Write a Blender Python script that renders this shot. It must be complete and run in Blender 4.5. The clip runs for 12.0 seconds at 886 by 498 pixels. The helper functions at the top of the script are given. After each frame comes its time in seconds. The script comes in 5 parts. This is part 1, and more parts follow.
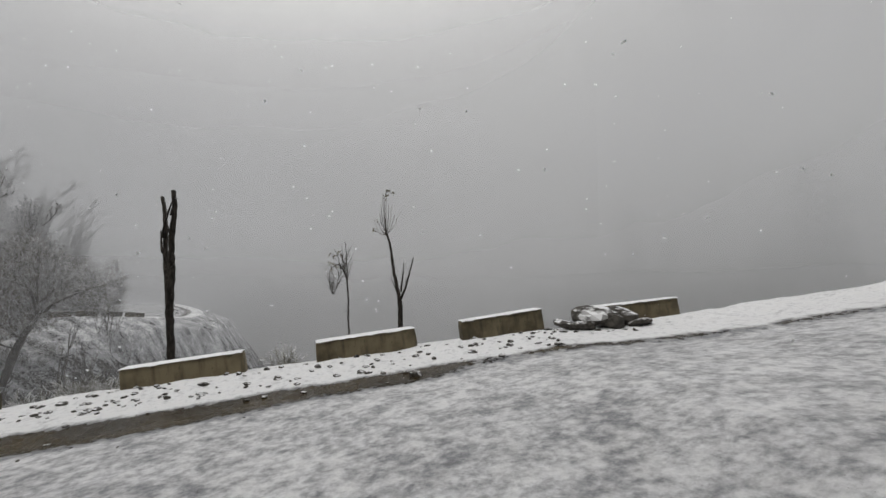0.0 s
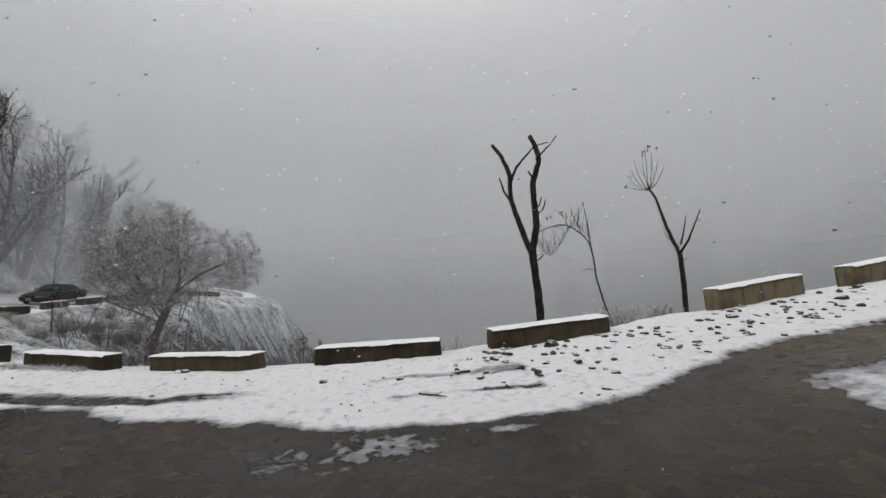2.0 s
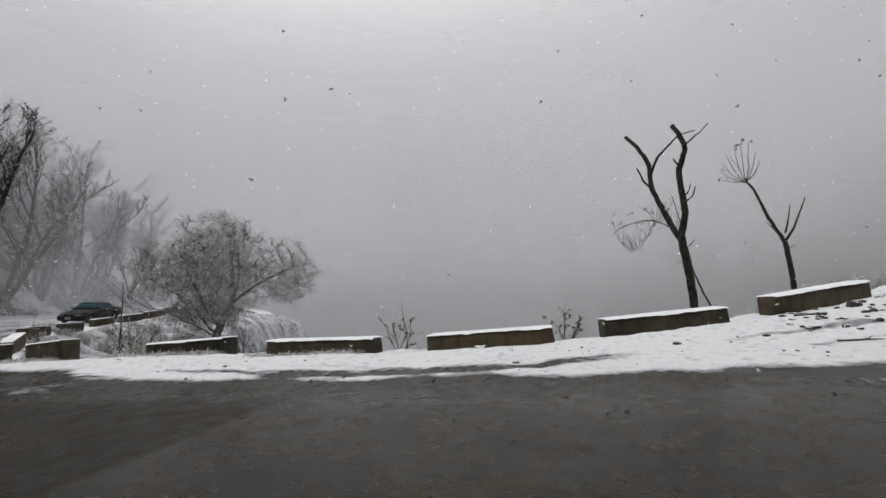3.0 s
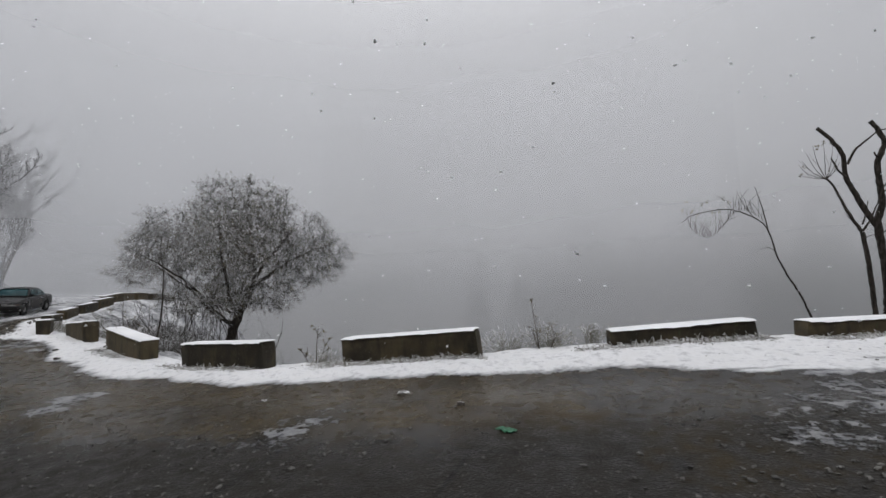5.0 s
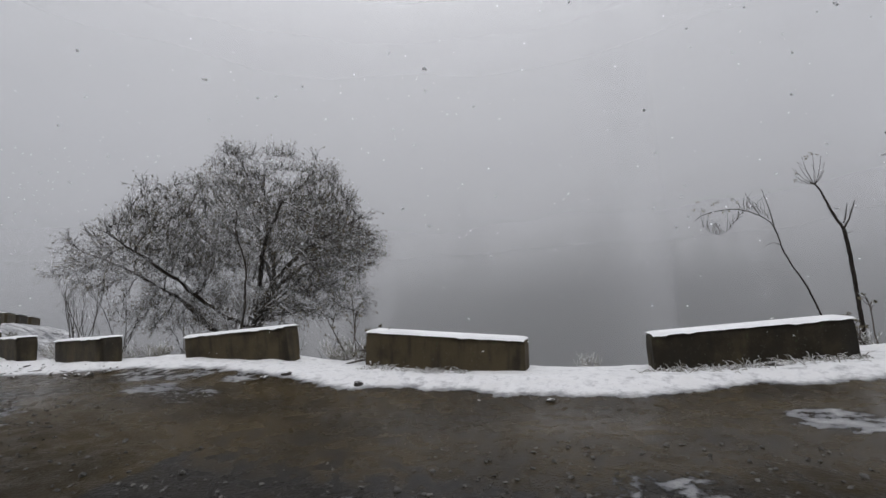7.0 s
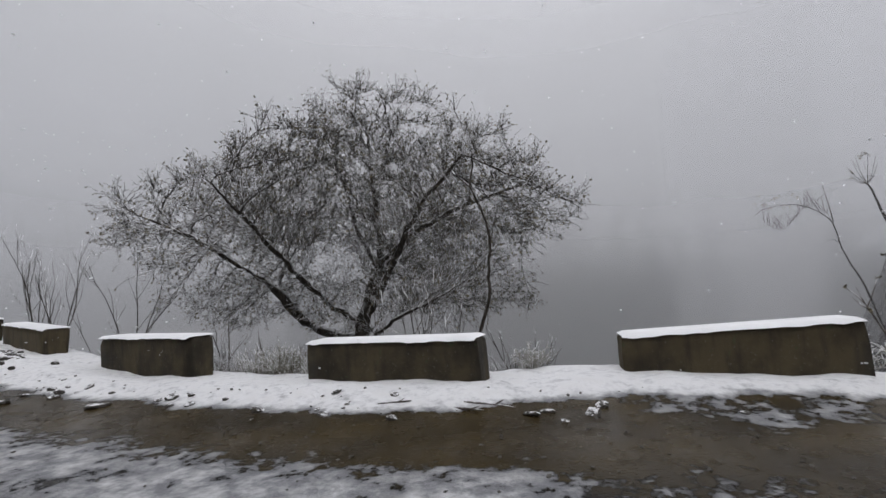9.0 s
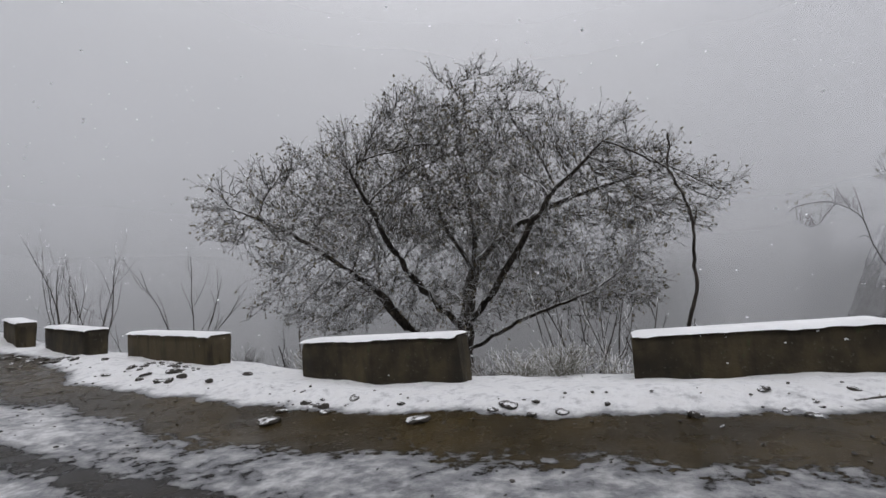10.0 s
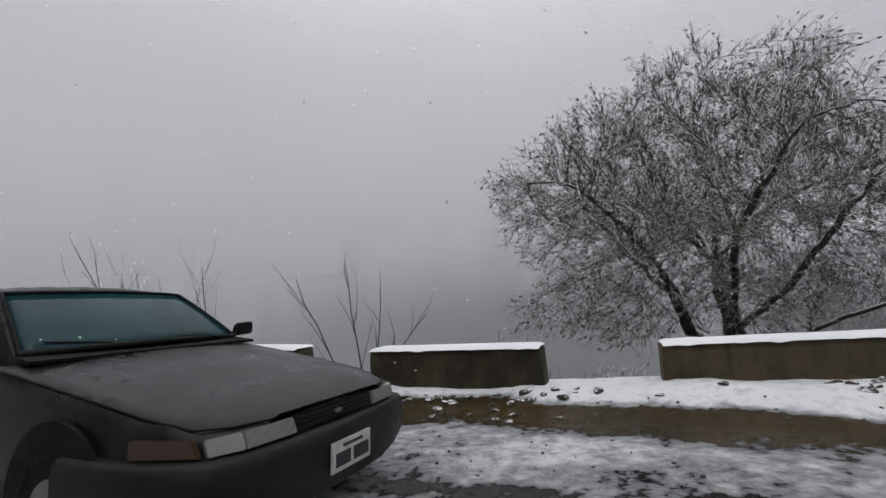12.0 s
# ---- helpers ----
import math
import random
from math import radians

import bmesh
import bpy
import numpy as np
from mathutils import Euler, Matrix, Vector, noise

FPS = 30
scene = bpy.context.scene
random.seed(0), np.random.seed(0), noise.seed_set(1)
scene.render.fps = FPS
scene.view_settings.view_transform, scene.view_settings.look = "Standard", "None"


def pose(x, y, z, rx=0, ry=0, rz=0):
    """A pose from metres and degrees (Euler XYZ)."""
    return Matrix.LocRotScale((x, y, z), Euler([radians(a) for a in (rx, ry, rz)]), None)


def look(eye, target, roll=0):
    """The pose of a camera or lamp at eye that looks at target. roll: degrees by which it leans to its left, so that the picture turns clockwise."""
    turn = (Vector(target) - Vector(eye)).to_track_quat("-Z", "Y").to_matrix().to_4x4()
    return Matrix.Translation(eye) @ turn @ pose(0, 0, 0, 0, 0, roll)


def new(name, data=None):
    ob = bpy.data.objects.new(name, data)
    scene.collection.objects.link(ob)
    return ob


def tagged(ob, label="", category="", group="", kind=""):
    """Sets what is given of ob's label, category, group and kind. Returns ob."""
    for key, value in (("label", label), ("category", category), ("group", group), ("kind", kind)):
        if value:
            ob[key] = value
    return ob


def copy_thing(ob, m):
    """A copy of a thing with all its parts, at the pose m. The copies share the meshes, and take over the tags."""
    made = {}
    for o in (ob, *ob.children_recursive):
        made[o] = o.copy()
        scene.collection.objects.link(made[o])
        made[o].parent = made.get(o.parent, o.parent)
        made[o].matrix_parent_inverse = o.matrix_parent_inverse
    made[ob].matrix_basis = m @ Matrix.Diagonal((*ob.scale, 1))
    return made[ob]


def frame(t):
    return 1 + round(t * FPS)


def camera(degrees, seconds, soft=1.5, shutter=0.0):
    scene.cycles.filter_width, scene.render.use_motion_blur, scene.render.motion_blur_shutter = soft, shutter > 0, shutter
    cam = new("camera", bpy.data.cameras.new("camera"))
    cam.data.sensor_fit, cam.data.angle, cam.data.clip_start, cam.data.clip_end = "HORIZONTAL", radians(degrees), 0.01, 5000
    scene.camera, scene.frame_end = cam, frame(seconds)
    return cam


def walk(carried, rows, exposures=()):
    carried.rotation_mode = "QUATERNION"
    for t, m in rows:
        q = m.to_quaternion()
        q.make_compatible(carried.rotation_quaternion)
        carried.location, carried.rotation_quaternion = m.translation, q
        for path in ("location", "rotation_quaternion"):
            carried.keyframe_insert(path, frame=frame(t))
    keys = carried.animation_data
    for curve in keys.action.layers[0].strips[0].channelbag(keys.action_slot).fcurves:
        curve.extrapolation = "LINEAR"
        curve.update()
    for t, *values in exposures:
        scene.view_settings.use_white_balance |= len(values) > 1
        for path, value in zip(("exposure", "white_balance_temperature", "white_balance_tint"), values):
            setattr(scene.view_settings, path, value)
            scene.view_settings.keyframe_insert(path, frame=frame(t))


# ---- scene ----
import collections

cam = camera(86.5, 12.0)
PATH = [
    (0, (2.502, 16.351, 1.839), (0.639, 17.046, 2.060), 1.03),
    (0.5, (1.650, 13.876, 1.564), (-0.226, 14.549, 1.739), 1.01),
    (1, (0.614, 11.216, 1.191), (-1.260, 11.898, 1.342), 1.25),
    (1.5, (-0.532, 8.695, 0.867), (-2.391, 9.417, 1.017), 0.91),
    (2, (-1.647, 6.303, 0.537), (-3.485, 7.075, 0.703), 0.26),
    (2.5, (-2.678, 4.074, 0.187), (-4.500, 4.874, 0.384), -0.69),
    (3, (-3.677, 1.868, -0.090), (-5.476, 2.712, 0.139), -1.65),
    (3.2, (-4.125, 1.032, -0.199), (-5.914, 1.890, 0.048), -2.23),
    (4.8, (-10.136, -5.807, 0.047), (-11.665, -4.527, 0.201), -1.17),
    (5, (-11.066, -6.448, 0.045), (-12.551, -5.118, 0.204), -1.85),
    (5.5, (-13.453, -7.970, -0.084), (-14.831, -6.532, 0.097), -1.95),
    (6, (-15.960, -9.198, -0.233), (-17.213, -7.652, -0.033), -2.41),
    (6.5, (-18.560, -10.093, -0.312), (-19.672, -8.444, -0.100), -2.93),
    (6.7, (-19.574, -10.454, -0.300), (-20.613, -8.758, -0.090), -3.41),
    (8.3, (-26.571, -10.839, -0.001), (-27.261, -8.967, 0.140), -2.53),
    (8.5, (-27.449, -10.743, -0.045), (-28.113, -8.862, 0.105), -2.64),
    (9, (-29.231, -10.710, -0.071), (-29.854, -8.816, 0.087), -2.85),
    (9.5, (-31.056, -10.738, -0.148), (-31.638, -8.834, 0.040), -3.46),
    (10, (-33.102, -10.982, -0.094), (-33.601, -9.054, 0.092), -4.15),
    (10.5, (-35.233, -10.918, -0.014), (-35.670, -8.975, 0.161), -5.37),
    (11, (-37.488, -10.799, 0.124), (-37.848, -8.840, 0.309), -5.54),
    (11.5, (-39.871, -10.487, 0.140), (-40.110, -8.512, 0.351), -6.34),
    (12, (-42.320, -9.966, 0.313), (-42.379, -7.980, 0.544), -6.41),
]
walk(cam, [(t, look(eye, target, roll)) for t, eye, target, roll in PATH], [(0, -0.2, 6820, 9), (1.5, -0.17, 6740, 9.5), (2.6, 0, 6650, 10), (5, 0, 6520, 11), (10, 0, 6450, 12.5), (12, 0, 6450, 12.5)])


# ---------------------------------------------------------------- light
world = bpy.data.worlds.new("fog_sky")
scene.world = world
world.use_nodes = True
wn, wl = world.node_tree.nodes, world.node_tree.links
wbg = wn["Background"]
sky = wn.new("ShaderNodeTexSky")
sky.sky_type = "NISHITA"
sky.sun_disc = False
sky.sun_elevation, sky.sun_rotation = radians(48), radians(160)
sky.air_density, sky.dust_density = 1.0, 6.0
w_scale = wn.new("ShaderNodeMix")
w_scale.data_type, w_scale.blend_type = "RGBA", "MULTIPLY"
w_scale.inputs["Factor"].default_value = 1.0
wl.new(sky.outputs["Color"], w_scale.inputs["A"])
w_scale.inputs["B"].default_value = (0.06, 0.055, 0.05, 1)
w_tc = wn.new("ShaderNodeTexCoord")
w_sep = wn.new("ShaderNodeSeparateXYZ")
wl.new(w_tc.outputs["Generated"], w_sep.inputs[0])
w_ramp = wn.new("ShaderNodeValToRGB")
wl.new(w_sep.outputs["Z"], w_ramp.inputs["Fac"])
w_ramp.color_ramp.elements[0].position, w_ramp.color_ramp.elements[0].color = 0.0, (0.13, 0.134, 0.14, 1)
w_ramp.color_ramp.elements[1].position, w_ramp.color_ramp.elements[1].color = 0.64, (1.0, 1.015, 1.045, 1)
for pos, col in ((0.17, (0.28, 0.285, 0.297, 1)), (0.34, (0.84, 0.854, 0.89, 1))):
    w_ramp.color_ramp.elements.new(pos).color = col
w_mix = wn.new("ShaderNodeMix")
w_mix.data_type = "RGBA"
w_mix.inputs["Factor"].default_value = 0.9
wl.new(w_scale.outputs["Result"], w_mix.inputs["A"])
wl.new(w_ramp.outputs["Color"], w_mix.inputs["B"])
wl.new(w_mix.outputs["Result"], wbg.inputs["Color"])
wbg.inputs["Strength"].default_value = 1.1

sun_data = bpy.data.lights.new("sun", "SUN")
sun_data.energy, sun_data.angle, sun_data.color = 0.75, radians(60), (1.0, 0.985, 0.96)
sun = new("sun", sun_data)
sun.rotation_euler = Euler((radians(42), 0, radians(20)))

# ---------------------------------------------------------------- noise and mesh helpers


def value_noise(x, y, seed=0):
    """Smooth noise between 0 and 1 on arrays."""
    xi, yi = np.floor(x).astype(np.int64), np.floor(y).astype(np.int64)
    fx, fy = x - xi, y - yi
    fx, fy = fx * fx * (3 - 2 * fx), fy * fy * (3 - 2 * fy)

    def h(a, b):
        v = (a * 374761393 + b * 668265263 + seed * 1274126177) & 0x7FFFFFFF
        v = ((v ^ (v >> 13)) * 1274126177) & 0x7FFFFFFF
        v = (v ^ (v >> 16)) & 0xFFFF
        return v / 65535.0

    top = h(xi, yi) * (1 - fx) + h(xi + 1, yi) * fx
    low = h(xi, yi + 1) * (1 - fx) + h(xi + 1, yi + 1) * fx
    return top * (1 - fy) + low * fy


def fbm(x, y, seed=0, octaves=4):
    total, amp, norm = 0.0, 1.0, 0.0
    for o in range(octaves):
        total = total + amp * value_noise(x * 2**o + 17.3 * o, y * 2**o - 9.1 * o, seed + o)
        norm += amp
        amp *= 0.5
    return total / norm


def smooth(a, b, v):
    u = np.clip((v - a) / (b - a), 0, 1)
    return u * u * (3 - 2 * u)


def from_lists(name, verts, faces, shade=True):
    me = bpy.data.meshes.new(name)
    me.from_pydata(verts, [], faces)
    me.update()
    if shade:
        me.polygons.foreach_set("use_smooth", [True] * len(me.polygons))
    return me


def part(name, data, material, parent=None, label=""):
    """One mesh object, of a bmesh or a mesh, under a thing or a part."""
    if isinstance(data, bmesh.types.BMesh):
        me = bpy.data.meshes.new(name)
        data.to_mesh(me)
        data.free()
    else:
        me = data
    if material and not me.materials:
        me.materials.append(material)
    ob = new(name, me)
    if parent is not None:
        ob.parent = parent
    if label:
        ob["label"] = label
    return ob


# ---------------------------------------------------------------- materials


class Nodes:
    def __init__(self, name):
        self.mat = bpy.data.materials.new(name)
        self.mat.use_nodes = True
        self.n, self.l = self.mat.node_tree.nodes, self.mat.node_tree.links
        self.bsdf = self.n["Principled BSDF"]
        self.out = self.n["Material Output"]

    def coord(self, kind="Object"):
        return self.n.new("ShaderNodeTexCoord").outputs[kind]

    def position(self):
        return self.n.new("ShaderNodeNewGeometry").outputs["Position"]

    def noise(self, vec, scale, detail=4, rough=0.55, stretch=None):
        if stretch:
            m = self.n.new("ShaderNodeMapping")
            m.inputs["Scale"].default_value = stretch
            self.l.new(vec, m.inputs["Vector"])
            vec = m.outputs["Vector"]
        t = self.n.new("ShaderNodeTexNoise")
        t.inputs["Scale"].default_value, t.inputs["Detail"].default_value, t.inputs["Roughness"].default_value = scale, detail, rough
        self.l.new(vec, t.inputs["Vector"])
        return t.outputs["Fac"]

    def voronoi(self, vec, scale, out="Distance"):
        t = self.n.new("ShaderNodeTexVoronoi")
        t.inputs["Scale"].default_value = scale
        self.l.new(vec, t.inputs["Vector"])
        return t.outputs[out]

    def ramp(self, fac, stops):
        r = self.n.new("ShaderNodeValToRGB")
        e = r.color_ramp.elements
        e[0].position, e[0].color = stops[0][0], (*stops[0][1], 1)
        e[1].position, e[1].color = stops[-1][0], (*stops[-1][1], 1)
        for p, c in stops[1:-1]:
            e.new(p).color = (*c, 1)
        self.l.new(fac, r.inputs["Fac"])
        return r.outputs["Color"]

    def grey(self, fac, a, b, lo=0.0, hi=1.0):
        m = self.n.new("ShaderNodeMapRange")
        m.interpolation_type = "SMOOTHSTEP"
        for key, v in zip(("From Min", "From Max", "To Min", "To Max"), (a, b, lo, hi)):
            m.inputs[key].default_value = v
        self.l.new(fac, m.inputs["Value"])
        return m.outputs["Result"]

    def math(self, op, a, b):
        m = self.n.new("ShaderNodeMath")
        m.operation = op
        for k, v in enumerate((a, b)):
            if isinstance(v, (int, float)):
                m.inputs[k].default_value = v
            else:
                self.l.new(v, m.inputs[k])
        return m.outputs[0]

    def mix(self, fac, a, b, blend="MIX"):
        m = self.n.new("ShaderNodeMix")
        m.data_type, m.blend_type = "RGBA", blend
        for key, v in (("Factor", fac), ("A", a), ("B", b)):
            if isinstance(v, (int, float)):
                m.inputs[key].default_value = v
            elif isinstance(v, tuple):
                m.inputs[key].default_value = (*v, 1)
            else:
                self.l.new(v, m.inputs[key])
        return m.outputs["Result"]

    def attribute(self, name):
        a = self.n.new("ShaderNodeAttribute")
        a.attribute_name = name
        return a.outputs["Fac"]

    def bump(self, height, strength, distance):
        b = self.n.new("ShaderNodeBump")
        b.inputs["Strength"].default_value, b.inputs["Distance"].default_value = strength, distance
        self.l.new(height, b.inputs["Height"])
        self.l.new(b.outputs["Normal"], self.bsdf.inputs["Normal"])

    def set(self, color=None, rough=None, metal=None, specular=None):
        for key, v in (("Base Color", color), ("Roughness", rough), ("Metallic", metal), ("Specular IOR Level", specular)):
            if v is None:
                continue
            if isinstance(v, (int, float)):
                self.bsdf.inputs[key].default_value = v
            elif isinstance(v, tuple):
                self.bsdf.inputs[key].default_value = (*v, 1)
            else:
                self.l.new(v, self.bsdf.inputs[key])
        return self.mat

    def upward(self, lo, hi):
        """1 where the surface looks up."""
        g = self.n.new("ShaderNodeNewGeometry")
        sep = self.n.new("ShaderNodeSeparateXYZ")
        self.l.new(g.outputs["Normal"], sep.inputs[0])
        return self.grey(sep.outputs["Z"], lo, hi)


def make_snow():
    k = Nodes("snow")
    p = k.position()
    big, fine = k.noise(p, 1.3, 3), k.noise(p, 28, 4)
    k.set(k.mix(k.grey(big, 0.3, 0.7), (0.80, 0.81, 0.83), (0.9, 0.91, 0.93)), 0.65, specular=0.25)
    k.bump(k.math("ADD", fine, k.math("MULTIPLY", big, 2.0)), 0.35, 0.03)
    return k.mat


def make_ground():
    k = Nodes("road_and_snow")
    p = k.position()
    snow, mud, rough_road = k.attribute("snow"), k.attribute("mud"), k.attribute("gravel")
    fine, mid, big, blot = k.noise(p, 26, 6, 0.72), k.noise(p, 5.5, 4), k.noise(p, 0.9, 4), k.noise(p, 11, 3, 0.6)
    grit, chips = k.voronoi(p, 40), k.voronoi(p, 16)
    # the wet road
    asphalt = k.mix(k.grey(mid, 0.35, 0.7), (0.012, 0.0108, 0.0093), (0.026, 0.023, 0.0192))
    stones = k.mix(k.grey(grit, 0.10, 0.33), (0.13, 0.125, 0.115), (0.019, 0.0175, 0.015))
    stones = k.mix(k.grey(chips, 0.08, 0.2, 0.8, 0), stones, (0.20, 0.195, 0.185))
    asphalt = k.mix(k.math("MULTIPLY", k.grey(rough_road, 0, 1, 0.16, 1), k.grey(fine, 0.40, 0.62)), asphalt, stones)
    crack = k.n.new("ShaderNodeTexVoronoi")
    crack.feature = "DISTANCE_TO_EDGE"
    crack.inputs["Scale"].default_value = 0.55
    bent = k.mix(0.25, p, k.n.new("ShaderNodeTexNoise").outputs["Color"], "ADD")
    k.l.new(bent, crack.inputs["Vector"])
    asphalt = k.mix(k.math("MULTIPLY", k.grey(crack.outputs["Distance"], 0.004, 0.016, 0.85, 0), k.grey(big, 0.4, 0.6)), asphalt, (0.006, 0.006, 0.006))
    brown = k.mix(k.grey(big, 0.35, 0.65), (0.022, 0.0163, 0.0075), (0.045, 0.033, 0.0145))
    brown = k.mix(k.grey(fine, 0.55, 0.8, 0, 0.35), brown, (0.085, 0.07, 0.042))
    brown = k.mix(k.grey(chips, 0.05, 0.13, 0.7, 0), brown, (0.02, 0.017, 0.012))
    road = k.mix(k.grey(k.math("ADD", mud, k.math("MULTIPLY", k.math("SUBTRACT", mid, 0.5), 0.9)), 0.3, 0.7), asphalt, brown)
    # snow and slush
    swing = k.math("ADD", k.math("MULTIPLY", k.math("SUBTRACT", fine, 0.5), 0.42), k.math("ADD", k.math("MULTIPLY", k.math("SUBTRACT", mid, 0.5), 0.7), k.math("MULTIPLY", k.math("SUBTRACT", blot, 0.5), 0.4)))
    edge = k.math("ADD", snow, swing)
    cover = k.grey(edge, 0.36, 0.47)
    pure = k.grey(edge, 0.46, 1.12)
    white = k.mix(pure, (0.20, 0.205, 0.22), (0.87, 0.88, 0.9))
    white = k.mix(k.grey(mid, 0.4, 0.75, 0, 0.3), white, (0.58, 0.575, 0.56))
    white = k.mix(k.grey(chips, 0.03, 0.09, 0.55, 0), white, (0.07, 0.064, 0.055))
    k.set(k.mix(cover, road, white), specular=0.09)
    wet = k.mix(rough_road, k.grey(mid, 0.3, 0.7, 0.12, 0.34), k.grey(mid, 0.3, 0.7, 0.3, 0.6))
    k.l.new(k.mix(cover, wet, k.mix(pure, (0.35, 0.35, 0.35), (0.65, 0.65, 0.65))), k.bsdf.inputs["Roughness"])
    height = k.math("ADD", k.math("MULTIPLY", cover, k.math("ADD", 1.1, k.math("ADD", k.math("MULTIPLY", fine, 0.9), k.math("MULTIPLY", blot, 1.0)))), k.math("MULTIPLY", k.grey(rough_road, 0, 1, 0.2, 1), k.math("ADD", k.math("MULTIPLY", grit, -0.35), k.math("MULTIPLY", fine, 0.45))))
    k.bump(height, 0.85, 0.028)
    return k.mat


def make_concrete(name, dark, light, stain):
    k = Nodes(name)
    p = k.coord("Object")
    info = k.n.new("ShaderNodeObjectInfo")
    big, fine, run = k.noise(p, 2.2, 4), k.noise(p, 30, 4), k.noise(p, 5.0, 4, 0.6, (1, 1, 0.16))
    tone = k.math("ADD", big, k.math("MULTIPLY", k.math("SUBTRACT", info.outputs["Random"], 0.5), 0.35))
    col = k.mix(k.grey(tone, 0.3, 0.7), dark, light)
    col = k.mix(k.grey(run, 0.5, 0.72, 0, 0.75), col, stain)
    col = k.mix(k.grey(fine, 0.6, 0.85, 0, 0.35), col, (0.30, 0.29, 0.26))
    col = k.mix(k.grey(k.noise(p, 7.0, 2), 0.66, 0.72, 0, 0.6), col, (0.05, 0.062, 0.03))
    k.set(col, 0.82, specular=0.3)
    k.bump(k.math("ADD", fine, k.math("MULTIPLY", run, 0.8)), 0.5, 0.02)
    return k.mat


def make_bark(name, dark, light, snowy=0.0):
    k = Nodes(name)
    p = k.coord("Object")
    grain = k.noise(p, 18, 4, 0.6, (1, 1, 0.25))
    col = k.mix(k.grey(grain, 0.35, 0.7), dark, light)
    if snowy:
        patch = k.grey(k.noise(p, 9, 3), 0.5 - 0.28 * snowy, 0.62 - 0.1 * snowy)
        col = k.mix(k.math("MULTIPLY", k.upward(*((0.2, 0.58) if snowy > 0.77 else (0.4, 0.8))), patch), col, (0.78, 0.79, 0.81))
    k.set(col, 0.85, specular=0.2)
    k.bump(grain, 0.5, 0.01)
    return k.mat


def make_plain(name, color, rough, metal=0.0, var=0.25, scale=12.0, specular=0.5):
    k = Nodes(name)
    n = k.noise(k.coord("Object"), scale, 4)
    k.set(k.mix(k.grey(n, 0.3, 0.7), tuple(c * (1 - var) for c in color), tuple(min(1, c * (1 + var)) for c in color)), k.grey(n, 0.3, 0.7, rough * 0.85, min(1, rough * 1.15)), metal, specular)
    return k.mat


SNOW = make_snow()
GROUND = make_ground()
CONCRETE_DARK = make_concrete("mossy_concrete", (0.024, 0.020, 0.013), (0.078, 0.061, 0.034), (0.018, 0.016, 0.012))
CONCRETE_OCHRE = make_concrete("ochre_concrete", (0.075, 0.062, 0.038), (0.19, 0.155, 0.095), (0.034, 0.03, 0.022))
BARK_DARK = make_bark("dark_bark", (0.014, 0.012, 0.010), (0.05, 0.043, 0.036))
BARK_SNOWY = make_bark("snowed_bark", (0.020, 0.017, 0.014), (0.07, 0.06, 0.05), 0.75)
TWIG_SNOWY = make_bark("frosted_twigs", (0.032, 0.029, 0.025), (0.082, 0.075, 0.066), 0.8)
TWIG_DRY = make_bark("dry_twigs", (0.05, 0.042, 0.034), (0.11, 0.095, 0.08), 0.35)
LEAF = make_plain("withered_leaf", (0.11, 0.095, 0.06), 0.8, var=0.4)
STONE = make_plain("dark_stone", (0.07, 0.066, 0.06), 0.8, var=0.4, scale=6)
GRAVEL = make_plain("grey_gravel", (0.10, 0.098, 0.092), 0.7, var=0.55, scale=9, specular=0.3)
FROST_GRASS = make_bark("frosted_grass", (0.12, 0.11, 0.08), (0.3, 0.29, 0.25), 1.0)

# ---------------------------------------------------------------- the line of the parapet
# along the outer edge of the road, from its upper end down: x, y, top of the block, heading
LINE = [
    (-5.54, 23.68, 1.92, 68.2), (-6.5, 21.07, 1.61, 79.7), (-6.97, 18.29, 1.18, 85.7), (-7.32, 15, 0.72, 83.7), (-8.16, 10.99, 0.01, 78.1), (-9.02, 8.27, -0.32, 66.5),
    (-10.21, 5.66, -0.52, 51), (-12.06, 3.36, -0.62, 47.2), (-14.11, 1.18, -0.64, 40.8), (-17.26, -1.8, -0.68, 30), (-20.51, -3.7, -0.84, 18.9), (-24.33, -4.67, -0.79, 8.9),
    (-27.97, -5.33, -0.6, 6.6), (-31.5, -6.02, -0.6, -4.6), (-35.44, -5.69, -0.55, -10.5), (-39.17, -4.99, -0.39, -15.3), (-42.58, -3.98, -0.22, -20.8), (-45.62, -2.96, 0.01, -26.8),
    (-47.79, -2.3, 0.25, -31.6), (-50.39, -1.2, 0.32, -25), (-52.99, 0.1, 0.32, -28), (-55.49, 1.5, 0.22, -31), (-57.89, 3, 0.07, -33),
]
SLOPES = [7.6, 9.5, 8.3, 8.4, 6.4, 4.1, 3.2, 1.0, 3.6, 3.8, 2.4, -5.0, 2.6, 1.3, 0.7, -2.1, -2.6, -3.4, -4.9, 1, 2, 3, 4]
LENGTHS = [1.94, 1.79, 1.99, 2.04, 2.06, 2.0, 2.01, 2.12, 2.15, 2.35, 2.31, 2.41, 2.21, 2.1, 2.22, 2.22, 2.3, 2.06, 2.08, 2.2, 2.2, 2.2, 2.2]
SHOWS = [0.46, 0.46, 0.44, 0.42, 0.34, 0.30, 0.30, 0.29, 0.30, 0.46, 0.5, 0.52] + [0.46, 0.46, 0.56, 0.44, 0.52] + [0.55] * 6  # what shows of each block above the verge


